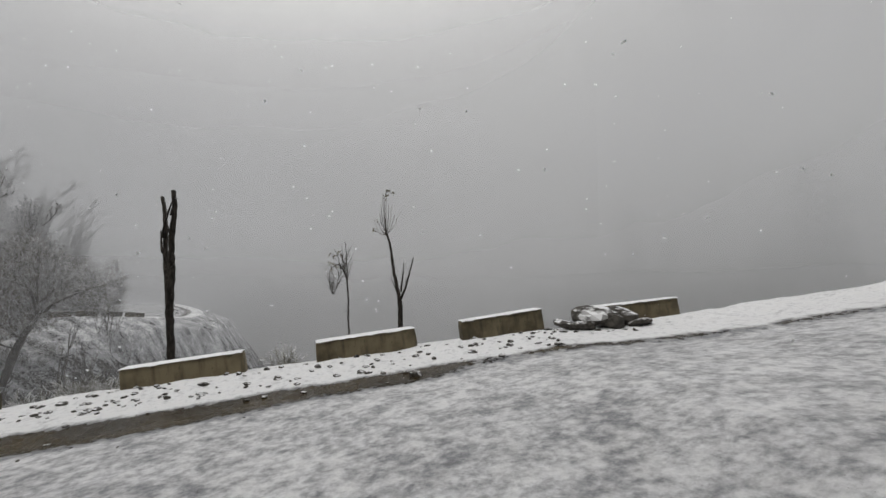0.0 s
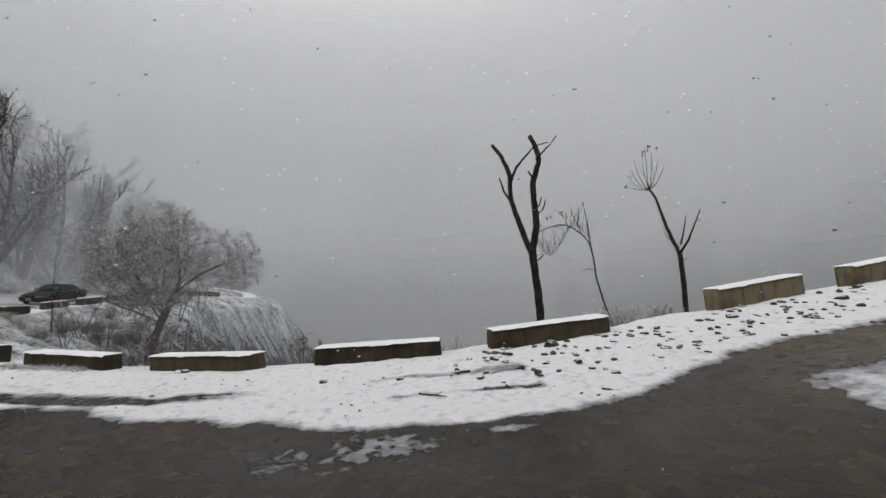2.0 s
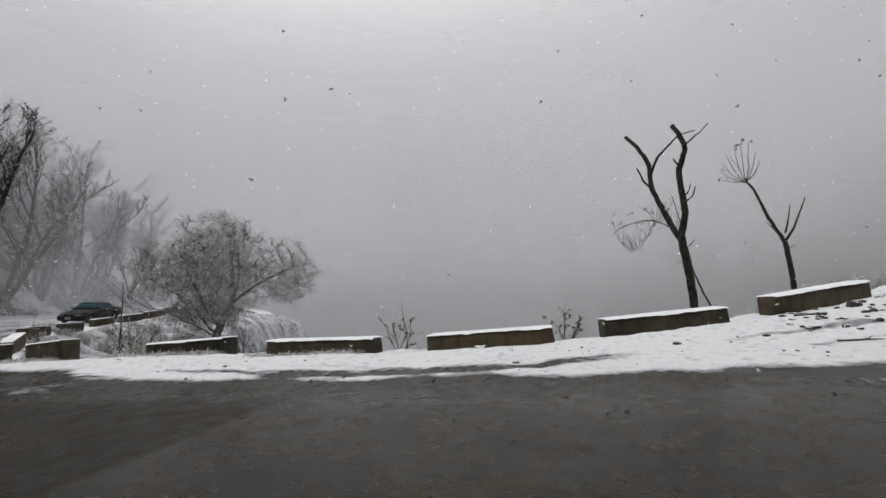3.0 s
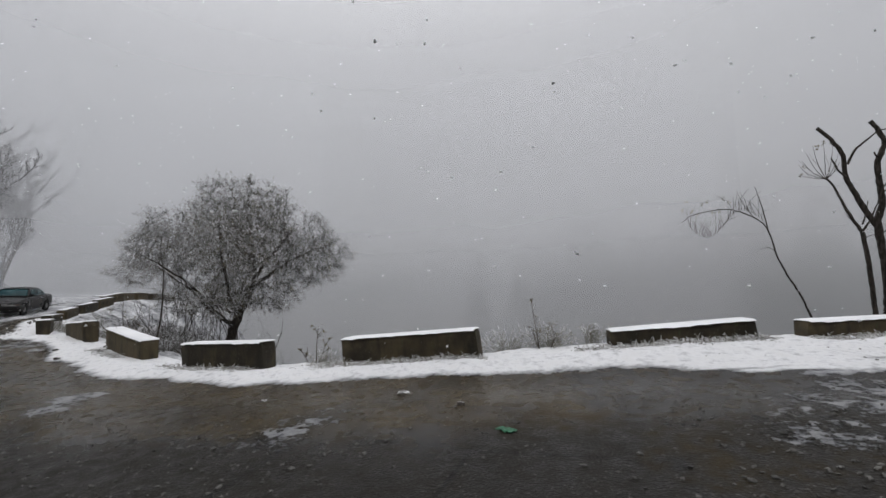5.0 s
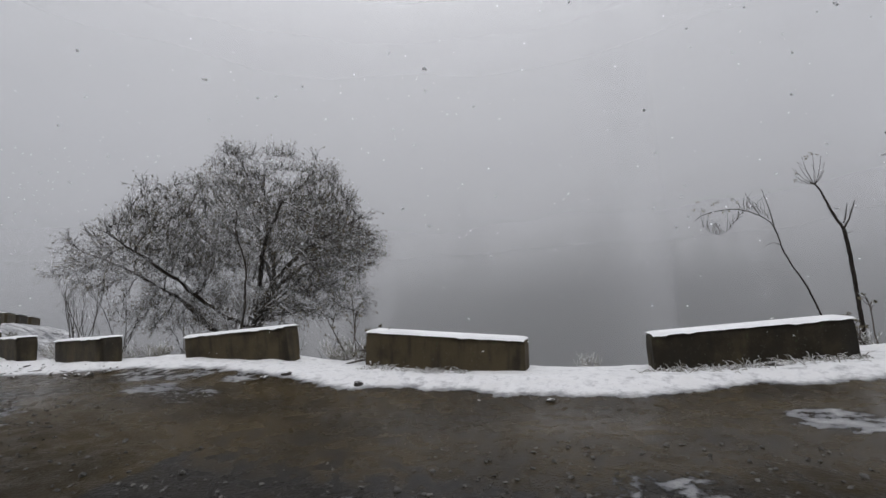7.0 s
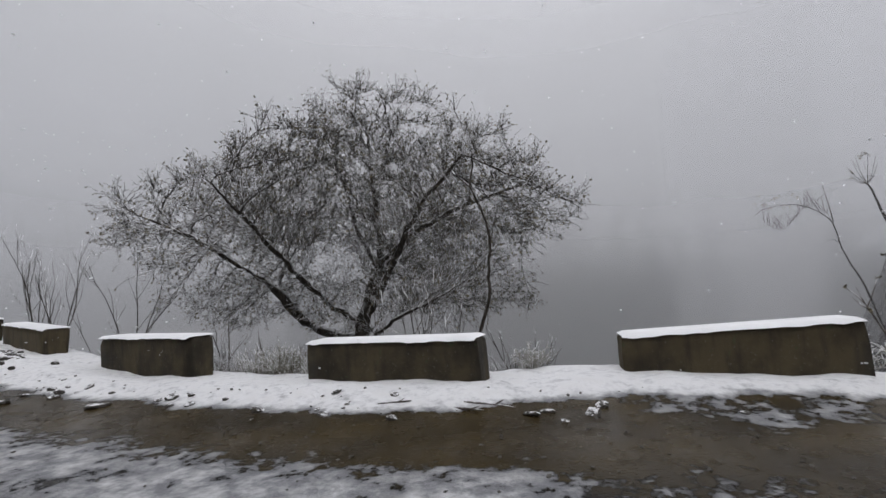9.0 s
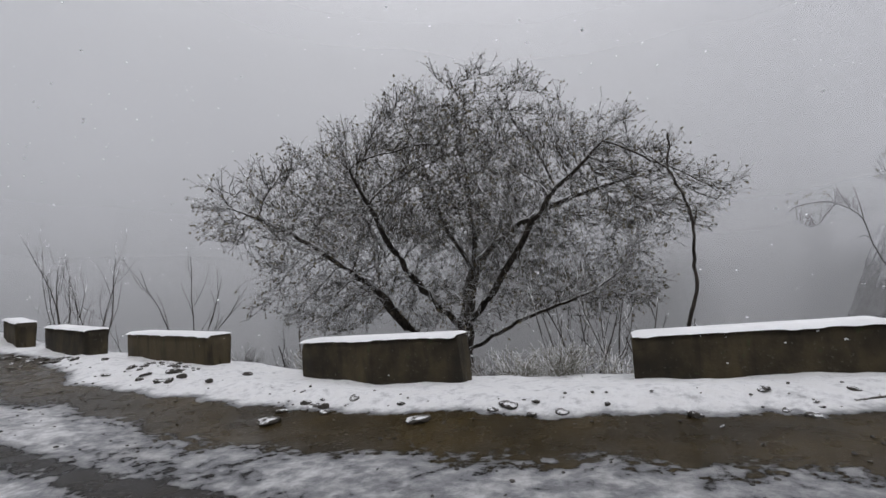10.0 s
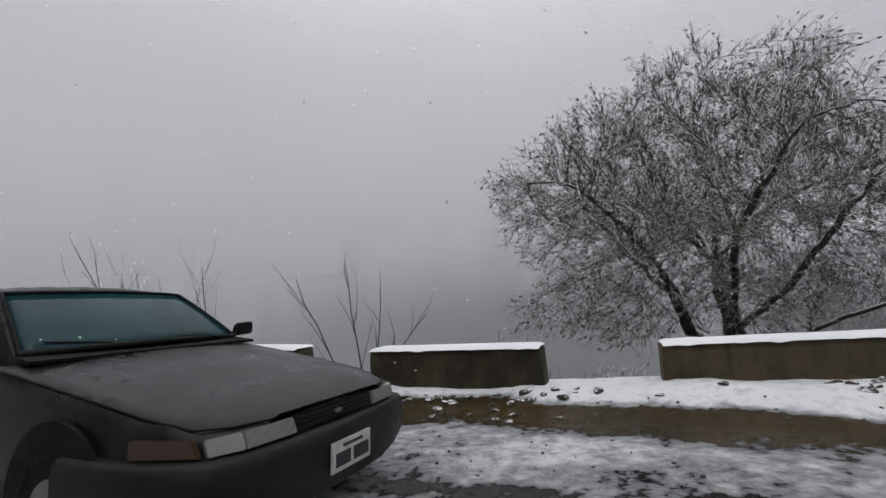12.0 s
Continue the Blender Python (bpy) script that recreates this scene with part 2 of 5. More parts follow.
def spline(points, step):
    """Evenly stepped points on a smooth line through the given ones."""
    P = np.array(points, float)
    P = np.vstack([2 * P[0] - P[1], P, 2 * P[-1] - P[-2]])
    out = []
    for i in range(1, len(P) - 2):
        n = max(2, int(np.linalg.norm(P[i + 1] - P[i]) / step))
        u = np.linspace(0, 1, n, endpoint=False)[:, None]
        a, b, c, d = P[i - 1 : i + 3]
        out.append(0.5 * (2 * b + (c - a) * u + (2 * a - 5 * b + 4 * c - d) * u**2 + (3 * b - a - 3 * c + d) * u**3))
    return np.vstack(out + [P[-2][None]])


up_dir, down_dir = np.array([0.36, 0.93]), np.array([-0.93, -0.36])
first, last = np.array(LINE[0]), np.array(LINE[-1])
knots = [np.array([*(first[:2] + up_dir * d), first[2] - SHOWS[0] + min(d, 12) * 0.17 + max(d - 12, 0) * 0.08]) for d in (60, 34, 20, 11, 5)]
knots += [np.array([x, y, z - show]) for (x, y, z, _), show in zip(LINE, SHOWS)]
knots += [np.array([last[0] + dx, last[1] + dy, last[2] - SHOWS[-1] + rise]) for dx, dy, rise in ((-5, 2.6, -0.2), (-12, 4.2, -0.3), (-24, 3.4, 0.2), (-42, -3.5, 1.2))]
guide = spline(knots, 0.11)
block_at = np.array([np.argmin(((guide[:, :2] - np.array(b[:2])) ** 2).sum(1)) for b in LINE])
rank = np.interp(np.arange(len(guide)), block_at, np.arange(len(LINE)))
far = [1500.0, 500.0, 160.0]
guide = np.vstack([[[*(guide[0, :2] + up_dir * d), guide[0, 2] + 2] for d in far], guide, [[*(guide[-1, :2] + down_dir * d), guide[-1, 2] - 1] for d in far[::-1]]])
rank = np.r_[[0.0] * 3, rank, [rank[-1]] * 3]
kern = np.hanning(25) / np.hanning(25).sum()
base_z = guide[:, 2].copy()
base_z[15:-15] = np.convolve(np.pad(base_z, 12, "edge"), kern, "valid")[15:-15]
tang = np.gradient(guide[:, :2], axis=0)
tang /= np.linalg.norm(tang, axis=1)[:, None]
for c in range(2):
    tang[15:-15, c] = np.convolve(np.pad(tang[:, c], 12, "edge"), kern, "valid")[15:-15]
tang /= np.linalg.norm(tang, axis=1)[:, None]
norm_out = np.stack([tang[:, 1], -tang[:, 0]], 1)
VALLEY = np.array([-0.44, 0.898])
run = np.r_[0, np.cumsum(np.linalg.norm(np.diff(guide[:, :2], axis=0), axis=1))]
run -= run[3]

# widths along the road, by block: the snowy verge, the end of the muddy strip, the icy cover beyond, the bank of the road
VERGE = ([0, 2.5, 3, 3.4, 3.8, 4.2, 4.5, 5, 6, 7, 7.7, 8.1, 8.35, 8.6, 9, 9.3, 10, 10.3, 11.5, 12, 12.6, 13.3, 14, 14.9, 15.3, 15.6, 16, 16.5, 17, 18, 22], [2.4, 2.0, 2.3, 2.1, 2.5, 3.1, 3.5, 3.1, 2.0, 2.0, 2.3, 1.9, 1.3, 1.2, 1.1, 1.1, 0.8, 1.1, 1.0, 0.7, 0.85, 1.0, 1.05, 1.3, 1.05, 0.8, 0.25, 0.4, 0.7, 1.0, 1.2])
MUD_END = ([0, 1.6, 2.6, 3.1, 3.8, 4.0, 8.6, 10.8, 11.4, 12, 12.8, 13.2, 14, 15, 15.6, 16, 17, 22], [2.5, 2.4, 2.9, 3.3, 3.5, 14, 14, 12, 5.0, 2.7, 2.1, 1.9, 1.95, 2.0, 1.5, 1.35, 1.6, 1.8])
ICE = ([0, 3.4, 4.0, 10.5, 11.4, 12.2, 14, 16, 22], [0.8, 0.78, 0.7, 0.3, 0.42, 0.56, 0.69, 0.68, 0.72])
BANK = ([0, 4, 8, 11, 13, 15, 16, 18], [-0.02, -0.03, -0.03, -0.03, -0.02, -0.01, 0.0, 0.0])
# flat patches of half-melted snow on the wet road: x, y, radius
PATCHES = [(-11.95, -1.15, 0.7), (-11.9, -2.0, 0.6), (-11.8, -0.3, 0.6), (-15.66, -4.08, 0.5), (-15.3, -4.65, 0.45), (-19.4, -6.07, 0.5), (-21.2, -7.6, 0.55), (-20.6, -7.7, 0.45), (-28.75, -6.45, 0.45), (-28.2, -6.55, 0.6), (-27.6, -6.3, 0.5), (-26.7, -6.1, 0.45), (-26.5, -7.1, 0.5), (-5.5, 7.1, 0.5), (-5.55, 6.65, 0.4), (-5.4, 7.55, 0.4), (-6.55, 12.0, 0.3)]


def ground_rows(n):
    """Places, heights and covers of the ground at n metres beyond the parapet line (road side negative), all along it."""
    m = -n
    near, rest = min(n, 1.2), max(n - 1.2, 0)
    xy = guide[:, :2] + norm_out * near + VALLEY * rest
    x, y = xy[:, 0], xy[:, 1]
    stray = rank + (fbm(x * 0.7, y * 0.7, 3, 4) - 0.5) * 0.7 - 0.07 * (max(min(m, 9), 0) - 3.4)
    verge, mud_end = np.interp(rank, *VERGE), np.interp(stray, *MUD_END)
    ice, bank = np.interp(stray, *ICE), np.interp(rank, *BANK)
    verge = verge + (fbm(run * 0.9, run * 0 + 3.1, 5) - 0.5) * 0.45 + (fbm(run * 4, run * 0 + 1.1, 7) - 0.5) * 0.3
    mud_end = mud_end + (fbm(run * 0.6, run * 0 + 8.1, 9) - 0.5) * 0.5
    rough = fbm(x * 1.7, y * 1.7, 11, 4) - 0.5
    z = base_z + bank * np.clip(m + 0.4, 0, 12.9)
    # snowy verge, gutter, carriageway
    if m > -0.6:
        on_verge = smooth(0, 1, (verge - m) / 0.5)
        z = z + on_verge * (0.07 * np.exp(-(((m - 0.55) / 0.5) ** 2)) + 0.10 * rough + 0.025 * (fbm(x * 7, y * 7, 21, 3) - 0.5))
        z = z - 0.05 * np.exp(-(((m - (verge + 0.5)) / 0.6) ** 2))
        z = z + (1 - on_verge) * (0.02 * rough + 0.018 * ice * (fbm(x * 5, y * 5, 31, 3) - 0.5))
    snow = smooth(-0.16, 0.2, verge - m) * 1.02
    snow = np.maximum(snow, smooth(-0.5, 0.5, m - mud_end) * (ice + (fbm(x * 1.1, y * 1.1, 41, 5) - 0.5) * np.where(rank < 5, 0.2, 0.55) + (fbm(x * 4, y * 4, 47, 3) - 0.5) * 0.3))
    ruts = smooth(0.5, 0.66, fbm(run * 0.45, run * 0 + m * 4.5, 45, 3)) * smooth(1.0, 1.7, m + 0 * z) * ((rank > 4.3) & (rank < 8.5))
    snow = snow - 0.75 * ruts
    track = (fbm(run * 0.3, run * 0 + 2.2, 81, 2) - 0.5) * 0.25
    snow = snow - (rank > 13.3) * (0.45 * np.exp(-(((m - 2.9 - track) / 0.15) ** 4)) + 0.2 * np.exp(-(((m - 4.35 - track) / 0.2) ** 4))) * (0.6 + 0.8 * fbm(x * 2, y * 2, 83, 3))
    slush = smooth(0.66, 0.76, fbm(x * 0.7, y * 0.7, 43, 4)) * 0.5
    snow = np.maximum(snow, slush * (m > 0) * (rank > 9.3))
    for px, py, pr in PATCHES:
        snow = np.maximum(snow, 0.44 * np.exp(-(((x - px) ** 2 + (y - py) ** 2) / pr**2) ** 1.5) * (0.55 + 0.9 * fbm(x * 3.1, y * 3.1, 49, 3)))
    mud = np.where(rank < 8.5, np.interp(stray, [3.0, 4.1], [0.9, 0.42]), np.where(rank < 11.3, (1 - smooth(3.0, 4.4, m + 0 * z)) * 0.62, 0.15 + 0.85 * (1 - smooth(0.1, 0.7, m - mud_end))))
    gravel = smooth(3.0, 3.9, m + (fbm(x * 0.7, y * 0.7, 51, 3) - 0.5) * 2) * ((rank > 6.5) & (rank < 12))
    if n > 0.5:
        drop = min(n - 0.5, 55)
        steep = np.interp(rank, [6, 7.5, 8.5, 10.6, 12, 12.6], [0.3, 0.42, 0.85, 0.85, 0.42, 0.3])
        shelf = np.interp(rank, [5, 7, 8.5, 10.6, 12, 12.6, 16, 18], [1.2, 2.6, 1.5, 1.5, 3.0, 4.2, 5.0, 2.5]) + (fbm(run * 0.16, run * 0 + 4.4, 63, 3) - 0.5) * 3
        z = base_z - 0.42 * min(drop, 1.5) - steep * np.minimum(max(drop - 1.5, 0), shelf) - np.interp(rank, [5, 8, 11.5, 12.6, 17, 18], [1.8, 1.6, 1.25, 0.85, 0.85, 1.25]) * np.maximum(min(drop, 80) - 1.5 - shelf, 0) + (0.3 + 0.1 * smooth(4, 12, drop)) * rough * min(drop, 3)
        gully = np.exp(-(((rank - 8.5) / 0.12) ** 2)) * 0.35
        z = z - gully * min(drop * 2, 1)
        snow = 0.68 - 0.9 * smooth(np.interp(rank, [8, 9, 10.8, 12], [4, 2, 2, 4.5]), np.interp(rank, [8, 9, 10.8, 12], [9, 7, 7, 15]), n + 0 * z) + (fbm(x * 1.6, y * 1.6, 61, 4) - 0.5) * 0.8
        mud, gravel = mud * 0 + 0.2, gravel * 0
    # hillside added above the road; unseen stretches block light from the parapet fronts
    if m > 12.5:
        z = z + min(m - 12.5, 40) * 0.85 + rough * min(m - 12.5, 6) * 0.5
        snow = 0.38 + (fbm(x * 0.5, y * 0.5, 71, 4) - 0.5) * 1.2
    return np.column_stack([xy, z]), snow, mud, gravel


offsets = [1500, 400, 220, 150, 110, 85, 70, 60, 50, 42, 36, 31, 27, 24] + list(np.arange(21.5, 3.0, -0.45)) + list(np.arange(3.0, 0.6, -0.16))
offsets += list(np.arange(0.56, -6.0, -0.085)) + list(np.arange(-6.0, -12.6, -0.13)) + [-12.8, -13.2, -14, -15.5, -18, -22, -28, -38, -52, -100, -400, -1500]
layers = [ground_rows(float(n)) for n in offsets]
G = np.stack([a[0] for a in layers])
rows_n, cols_n = G.shape[:2]
idx = np.arange(rows_n * cols_n).reshape(rows_n, cols_n)
quads = np.stack([idx[:-1, :-1], idx[1:, :-1], idx[1:, 1:], idx[:-1, 1:]], -1).reshape(-1, 4)
gm = bpy.data.meshes.new("ground")
gm.vertices.add(rows_n * cols_n)
gm.vertices.foreach_set("co", G.reshape(-1))
gm.loops.add(len(quads) * 4)
gm.loops.foreach_set("vertex_index", quads.reshape(-1))
gm.polygons.add(len(quads))
gm.polygons.foreach_set("loop_start", np.arange(0, len(quads) * 4, 4))
gm.polygons.foreach_set("use_smooth", np.ones(len(quads), bool))
gm.update(calc_edges=True)
for key, col in (("snow", 1), ("mud", 2), ("gravel", 3)):
    gm.attributes.new(key, "FLOAT", "POINT").data.foreach_set("value", np.stack([a[col] for a in layers]).reshape(-1).astype(np.float32))
ground = part("ground", gm, GROUND)
tagged(ground, "wet mountain road with slush, mud and snowy verge", "road", kind="structure")


def ground_at(x, y):
    """Height of the ground at a place."""
    col = int(np.argmin((guide[:, 0] - x) ** 2 + (guide[:, 1] - y) ** 2))
    a, b = max(col - 90, 0), col + 90
    d = (G[:, a:b, 0] - x) ** 2 + (G[:, a:b, 1] - y) ** 2
    return float(G[:, a:b].reshape(-1, 3)[np.argmin(d), 2])


def beside(k, m):
    """The place m metres on the road side of the parapet at block number k, and the heading there."""
    i = int(np.argmin(np.abs(rank[3:-3] - k))) + 3
    p = guide[i, :2] - norm_out[i] * m
    return float(p[0]), float(p[1]), math.atan2(-tang[i, 1], -tang[i, 0])


# ---------------------------------------------------------------- parapet blocks


def block_mesh(length, depth, height, seed, chip):
    """A cast block with worn edges; its front lies in y = 0, its top in z = 0."""
    rng = random.Random(seed)
    bm = bmesh.new()
    bmesh.ops.create_cube(bm, size=1.0)
    bmesh.ops.scale(bm, vec=(length, depth, height), verts=bm.verts)
    bmesh.ops.translate(bm, vec=(0, depth / 2, -height / 2), verts=bm.verts)
    bmesh.ops.bevel(bm, geom=bm.edges[:], offset=0.022, segments=2, affect="EDGES")
    bmesh.ops.subdivide_edges(bm, edges=[e for e in bm.edges if e.calc_length() > 0.2], cuts=9, use_grid_fill=True)
    off = Vector((rng.uniform(-50, 50), rng.uniform(-50, 50), rng.uniform(-50, 50)))
    for v in bm.verts:
        n1 = noise.noise(v.co * 2.1 + off)
        n2 = noise.noise(v.co * 9.0 + off)
        e = min(abs(abs(v.co.x) - length / 2), 0.2), min(-v.co.z, 0.2)
        corner = max(0.0, 1 - (e[0] + e[1]) / 0.16)
        k = 0.012 * n1 + 0.006 * n2 - chip * corner * max(0.0, 0.4 + n2)
        out = Vector((v.co.x / length * 2, (v.co.y / depth - 0.5) * 2, 0.6))
        v.co += out.normalized() * k
        v.co.y += 0.045 * min(0.0, v.co.z) * (1 if v.co.y > depth / 2 else -1)
        v.co.x += 0.03 * v.co.z * (-1 if v.co.x > 0 else 1)
    for f in bm.faces:
        f.smooth = True
    return bm


def cap_mesh(length, depth, seed, thick):
    """Snow lying on a block, thinner and ragged at the edges."""
    rng = random.Random(seed)
    sx, sy = 44, 10
    o = rng.uniform(0, 90)
    verts, faces = [], []
    for j in range(sy + 1):
        for i in range(sx + 1):
            u, v = i / sx, j / sy
            x, y = (u - 0.5) * (length - 0.01), v * (depth + 0.01) - 0.012
            edge = min(u * length, (1 - u) * length, v * depth + 0.015, (1 - v) * depth + 0.02)
            lift = thick * min(1.0, (edge / 0.07) ** 0.5)
            wob = noise.noise((x * 2.2 + o, y * 4, 0)) * 0.018 + noise.noise((x * 9 + o, y * 9, 3)) * 0.009
            z = lift * (1 + 6 * wob) + 0.002
            if j == 0:
                z = -0.012 - 0.03 * max(0.0, noise.noise((x * 6 + o, 1.7, 0)))
                y -= 0.012
            verts.append((x, y, z))
    for j in range(sy):
        for i in range(sx):
            a = j * (sx + 1) + i
            faces.append((a, a + 1, a + sx + 2, a + sx + 1))
    return from_lists("snow_cap", verts, faces)


def parapet_block(i):
    x, y, top, heading = LINE[i]
    ochre = i <= 3
    length = LENGTHS[i]
    ob = part("parapet_block", block_mesh(length, 0.37, 1.0, 100 + i, 0.05 if i % 4 == 2 else 0.025), CONCRETE_OCHRE if ochre else CONCRETE_DARK)
    ob.matrix_world = Matrix.Translation((x, y, top - 0.03)) @ Euler((0, -radians(SLOPES[i]), radians(heading)), "XYZ").to_matrix().to_4x4()
    words = "ochre stained concrete parapet block capped with snow" if ochre else "dark mossy concrete parapet block capped with snow"
    tagged(ob, words, "parapet block", "parapet blocks along the road")
    part("snow_cap", cap_mesh(length, 0.37, 300 + i, 0.016 if ochre else (0.018 if i < 11 else 0.028)), SNOW, ob, "white snow lying on the block")
    return ob


for i in range(len(LINE)):
    parapet_block(i)

# ---------------------------------------------------------------- trees


class Sticks:
    """Collects tapering tubes into one mesh."""

    def __init__(self):
        self.v, self.f = [], []

    def tube(self, pts, radii, sides=5):
        start = len(self.v)
        for i, p in enumerate(pts):
            a = pts[max(i - 1, 0)]
            b = pts[min(i + 1, len(pts) - 1)]
            d = (b - a).normalized() if (b - a).length > 1e-6 else Vector((0, 0, 1))
            u = d.orthogonal().normalized()
            w = d.cross(u)
            for s in range(sides):
                ang = 2 * math.pi * s / sides
                self.v.append(p + (u * math.cos(ang) + w * math.sin(ang)) * radii[i])
        for i in range(len(pts) - 1):
            for s in range(sides):
                a, b = start + i * sides + s, start + i * sides + (s + 1) % sides
                self.f.append((a, b, b + sides, a + sides))
        self.f.append(tuple(start + (len(pts) - 1) * sides + s for s in range(sides)))

    def leaf(self, p, d, size, rng):
        side = d.cross(Vector((rng.uniform(-1, 1), rng.uniform(-1, 1), rng.uniform(-1, 1)))).normalized() * size * 0.3
        n0 = len(self.v)
        mid = p + d * size * 0.5 + Vector((0, 0, -0.12 * size))
        self.v += [p, mid + side, p + d * size, mid - side]
        self.f += [(n0, n0 + 1, n0 + 2), (n0, n0 + 2, n0 + 3)]

    def mesh(self, name):
        return from_lists(name, [tuple(v) for v in self.v], self.f)


def wander(rng, p, d, length, steps, bend, lift):
    """A crooked line of points from p along d."""
    pts, d = [p.copy()], d.normalized()
    for _ in range(steps):
        d = (d + Vector((rng.uniform(-1, 1), rng.uniform(-1, 1), rng.uniform(-1, 1))) * bend + Vector((0, 0, lift))).normalized()
        p = p + d * (length / steps)
        pts.append(p.copy())
    return pts


def side_way(rng, d, spread):
    q = d.orthogonal().normalized()
    q.rotate(Matrix.Rotation(rng.uniform(0, 2 * math.pi), 3, d))
    return (d * math.cos(spread) + q * math.sin(spread)).normalized()


def along(pts, u):
    f = u * (len(pts) - 1)
    i = min(int(f), len(pts) - 2)
    return pts[i].lerp(pts[i + 1], f - i), (pts[i + 1] - pts[i]).normalized()


def bare_tree(name, base, stems, seed, spread, counts, ratio, limb_mat, twig_mat, leaf_mat=None, droop=0.0, leaf_size=0.07, leaf_rate=1.0, thin=0.0035, slim_by=0.5):
    """A leafless tree: stems are (direction, length, radius); counts gives the side shoots of each order."""
    rng = random.Random(seed)
    limbs, twigs, leaves = Sticks(), Sticks(), Sticks()

    def shoot(order, p, d, length, radius):
        steps = 7 if order == 0 else 5 if order == 1 else 3
        pts = wander(rng, p, d, length, steps, 0.16 + 0.05 * order, 0.05 - droop * order)
        tip = max(thin, radius * 0.3)
        radii = [radius + (tip - radius) * i / steps for i in range(steps + 1)]
        (limbs if order < 2 else twigs).tube(pts, radii, 7 if order == 0 else 5 if order == 1 else 3)
        if order >= len(counts):
            if leaf_mat and rng.random() < leaf_rate:
                for _ in range(rng.choice((1, 2, 3))):
                    q, w = along(pts, rng.uniform(0.6, 1))
                    leaves.leaf(q, side_way(rng, w, rng.uniform(0.3, 1.2)), leaf_size * rng.uniform(0.7, 1.3), rng)
            return
        n = counts[order]
        for i in range(n):
            u = (0.28 if order == 0 else 0.18) + (0.78 if order else 0.7) * (i + rng.random()) / n
            q, w = along(pts, min(u, 1.0))
            way = side_way(rng, w, spread * rng.uniform(0.6, 1.25))
            way = (way + Vector((0, 0, 0.12))).normalized()
            shoot(order + 1, q, way, length * ratio * rng.uniform(0.6, 1.15) * (1.1 - 0.45 * u), max(thin, radius * slim_by * (1.15 - 0.6 * u)))

    for d, length, radius in stems:
        shoot(0, Vector((0, 0, -0.3)), Vector(d), length, radius)
    ob = new(name)
    ob.location = base
    part("trunk", limbs.mesh("trunk"), limb_mat, ob)
    if twigs.v:
        tagged(part("brushwood", twigs.mesh("brushwood"), twig_mat, ob), kind="stuff")
    if leaves.v:
        tagged(part("foliage", leaves.mesh("foliage"), leaf_mat, ob), kind="stuff")
    return ob


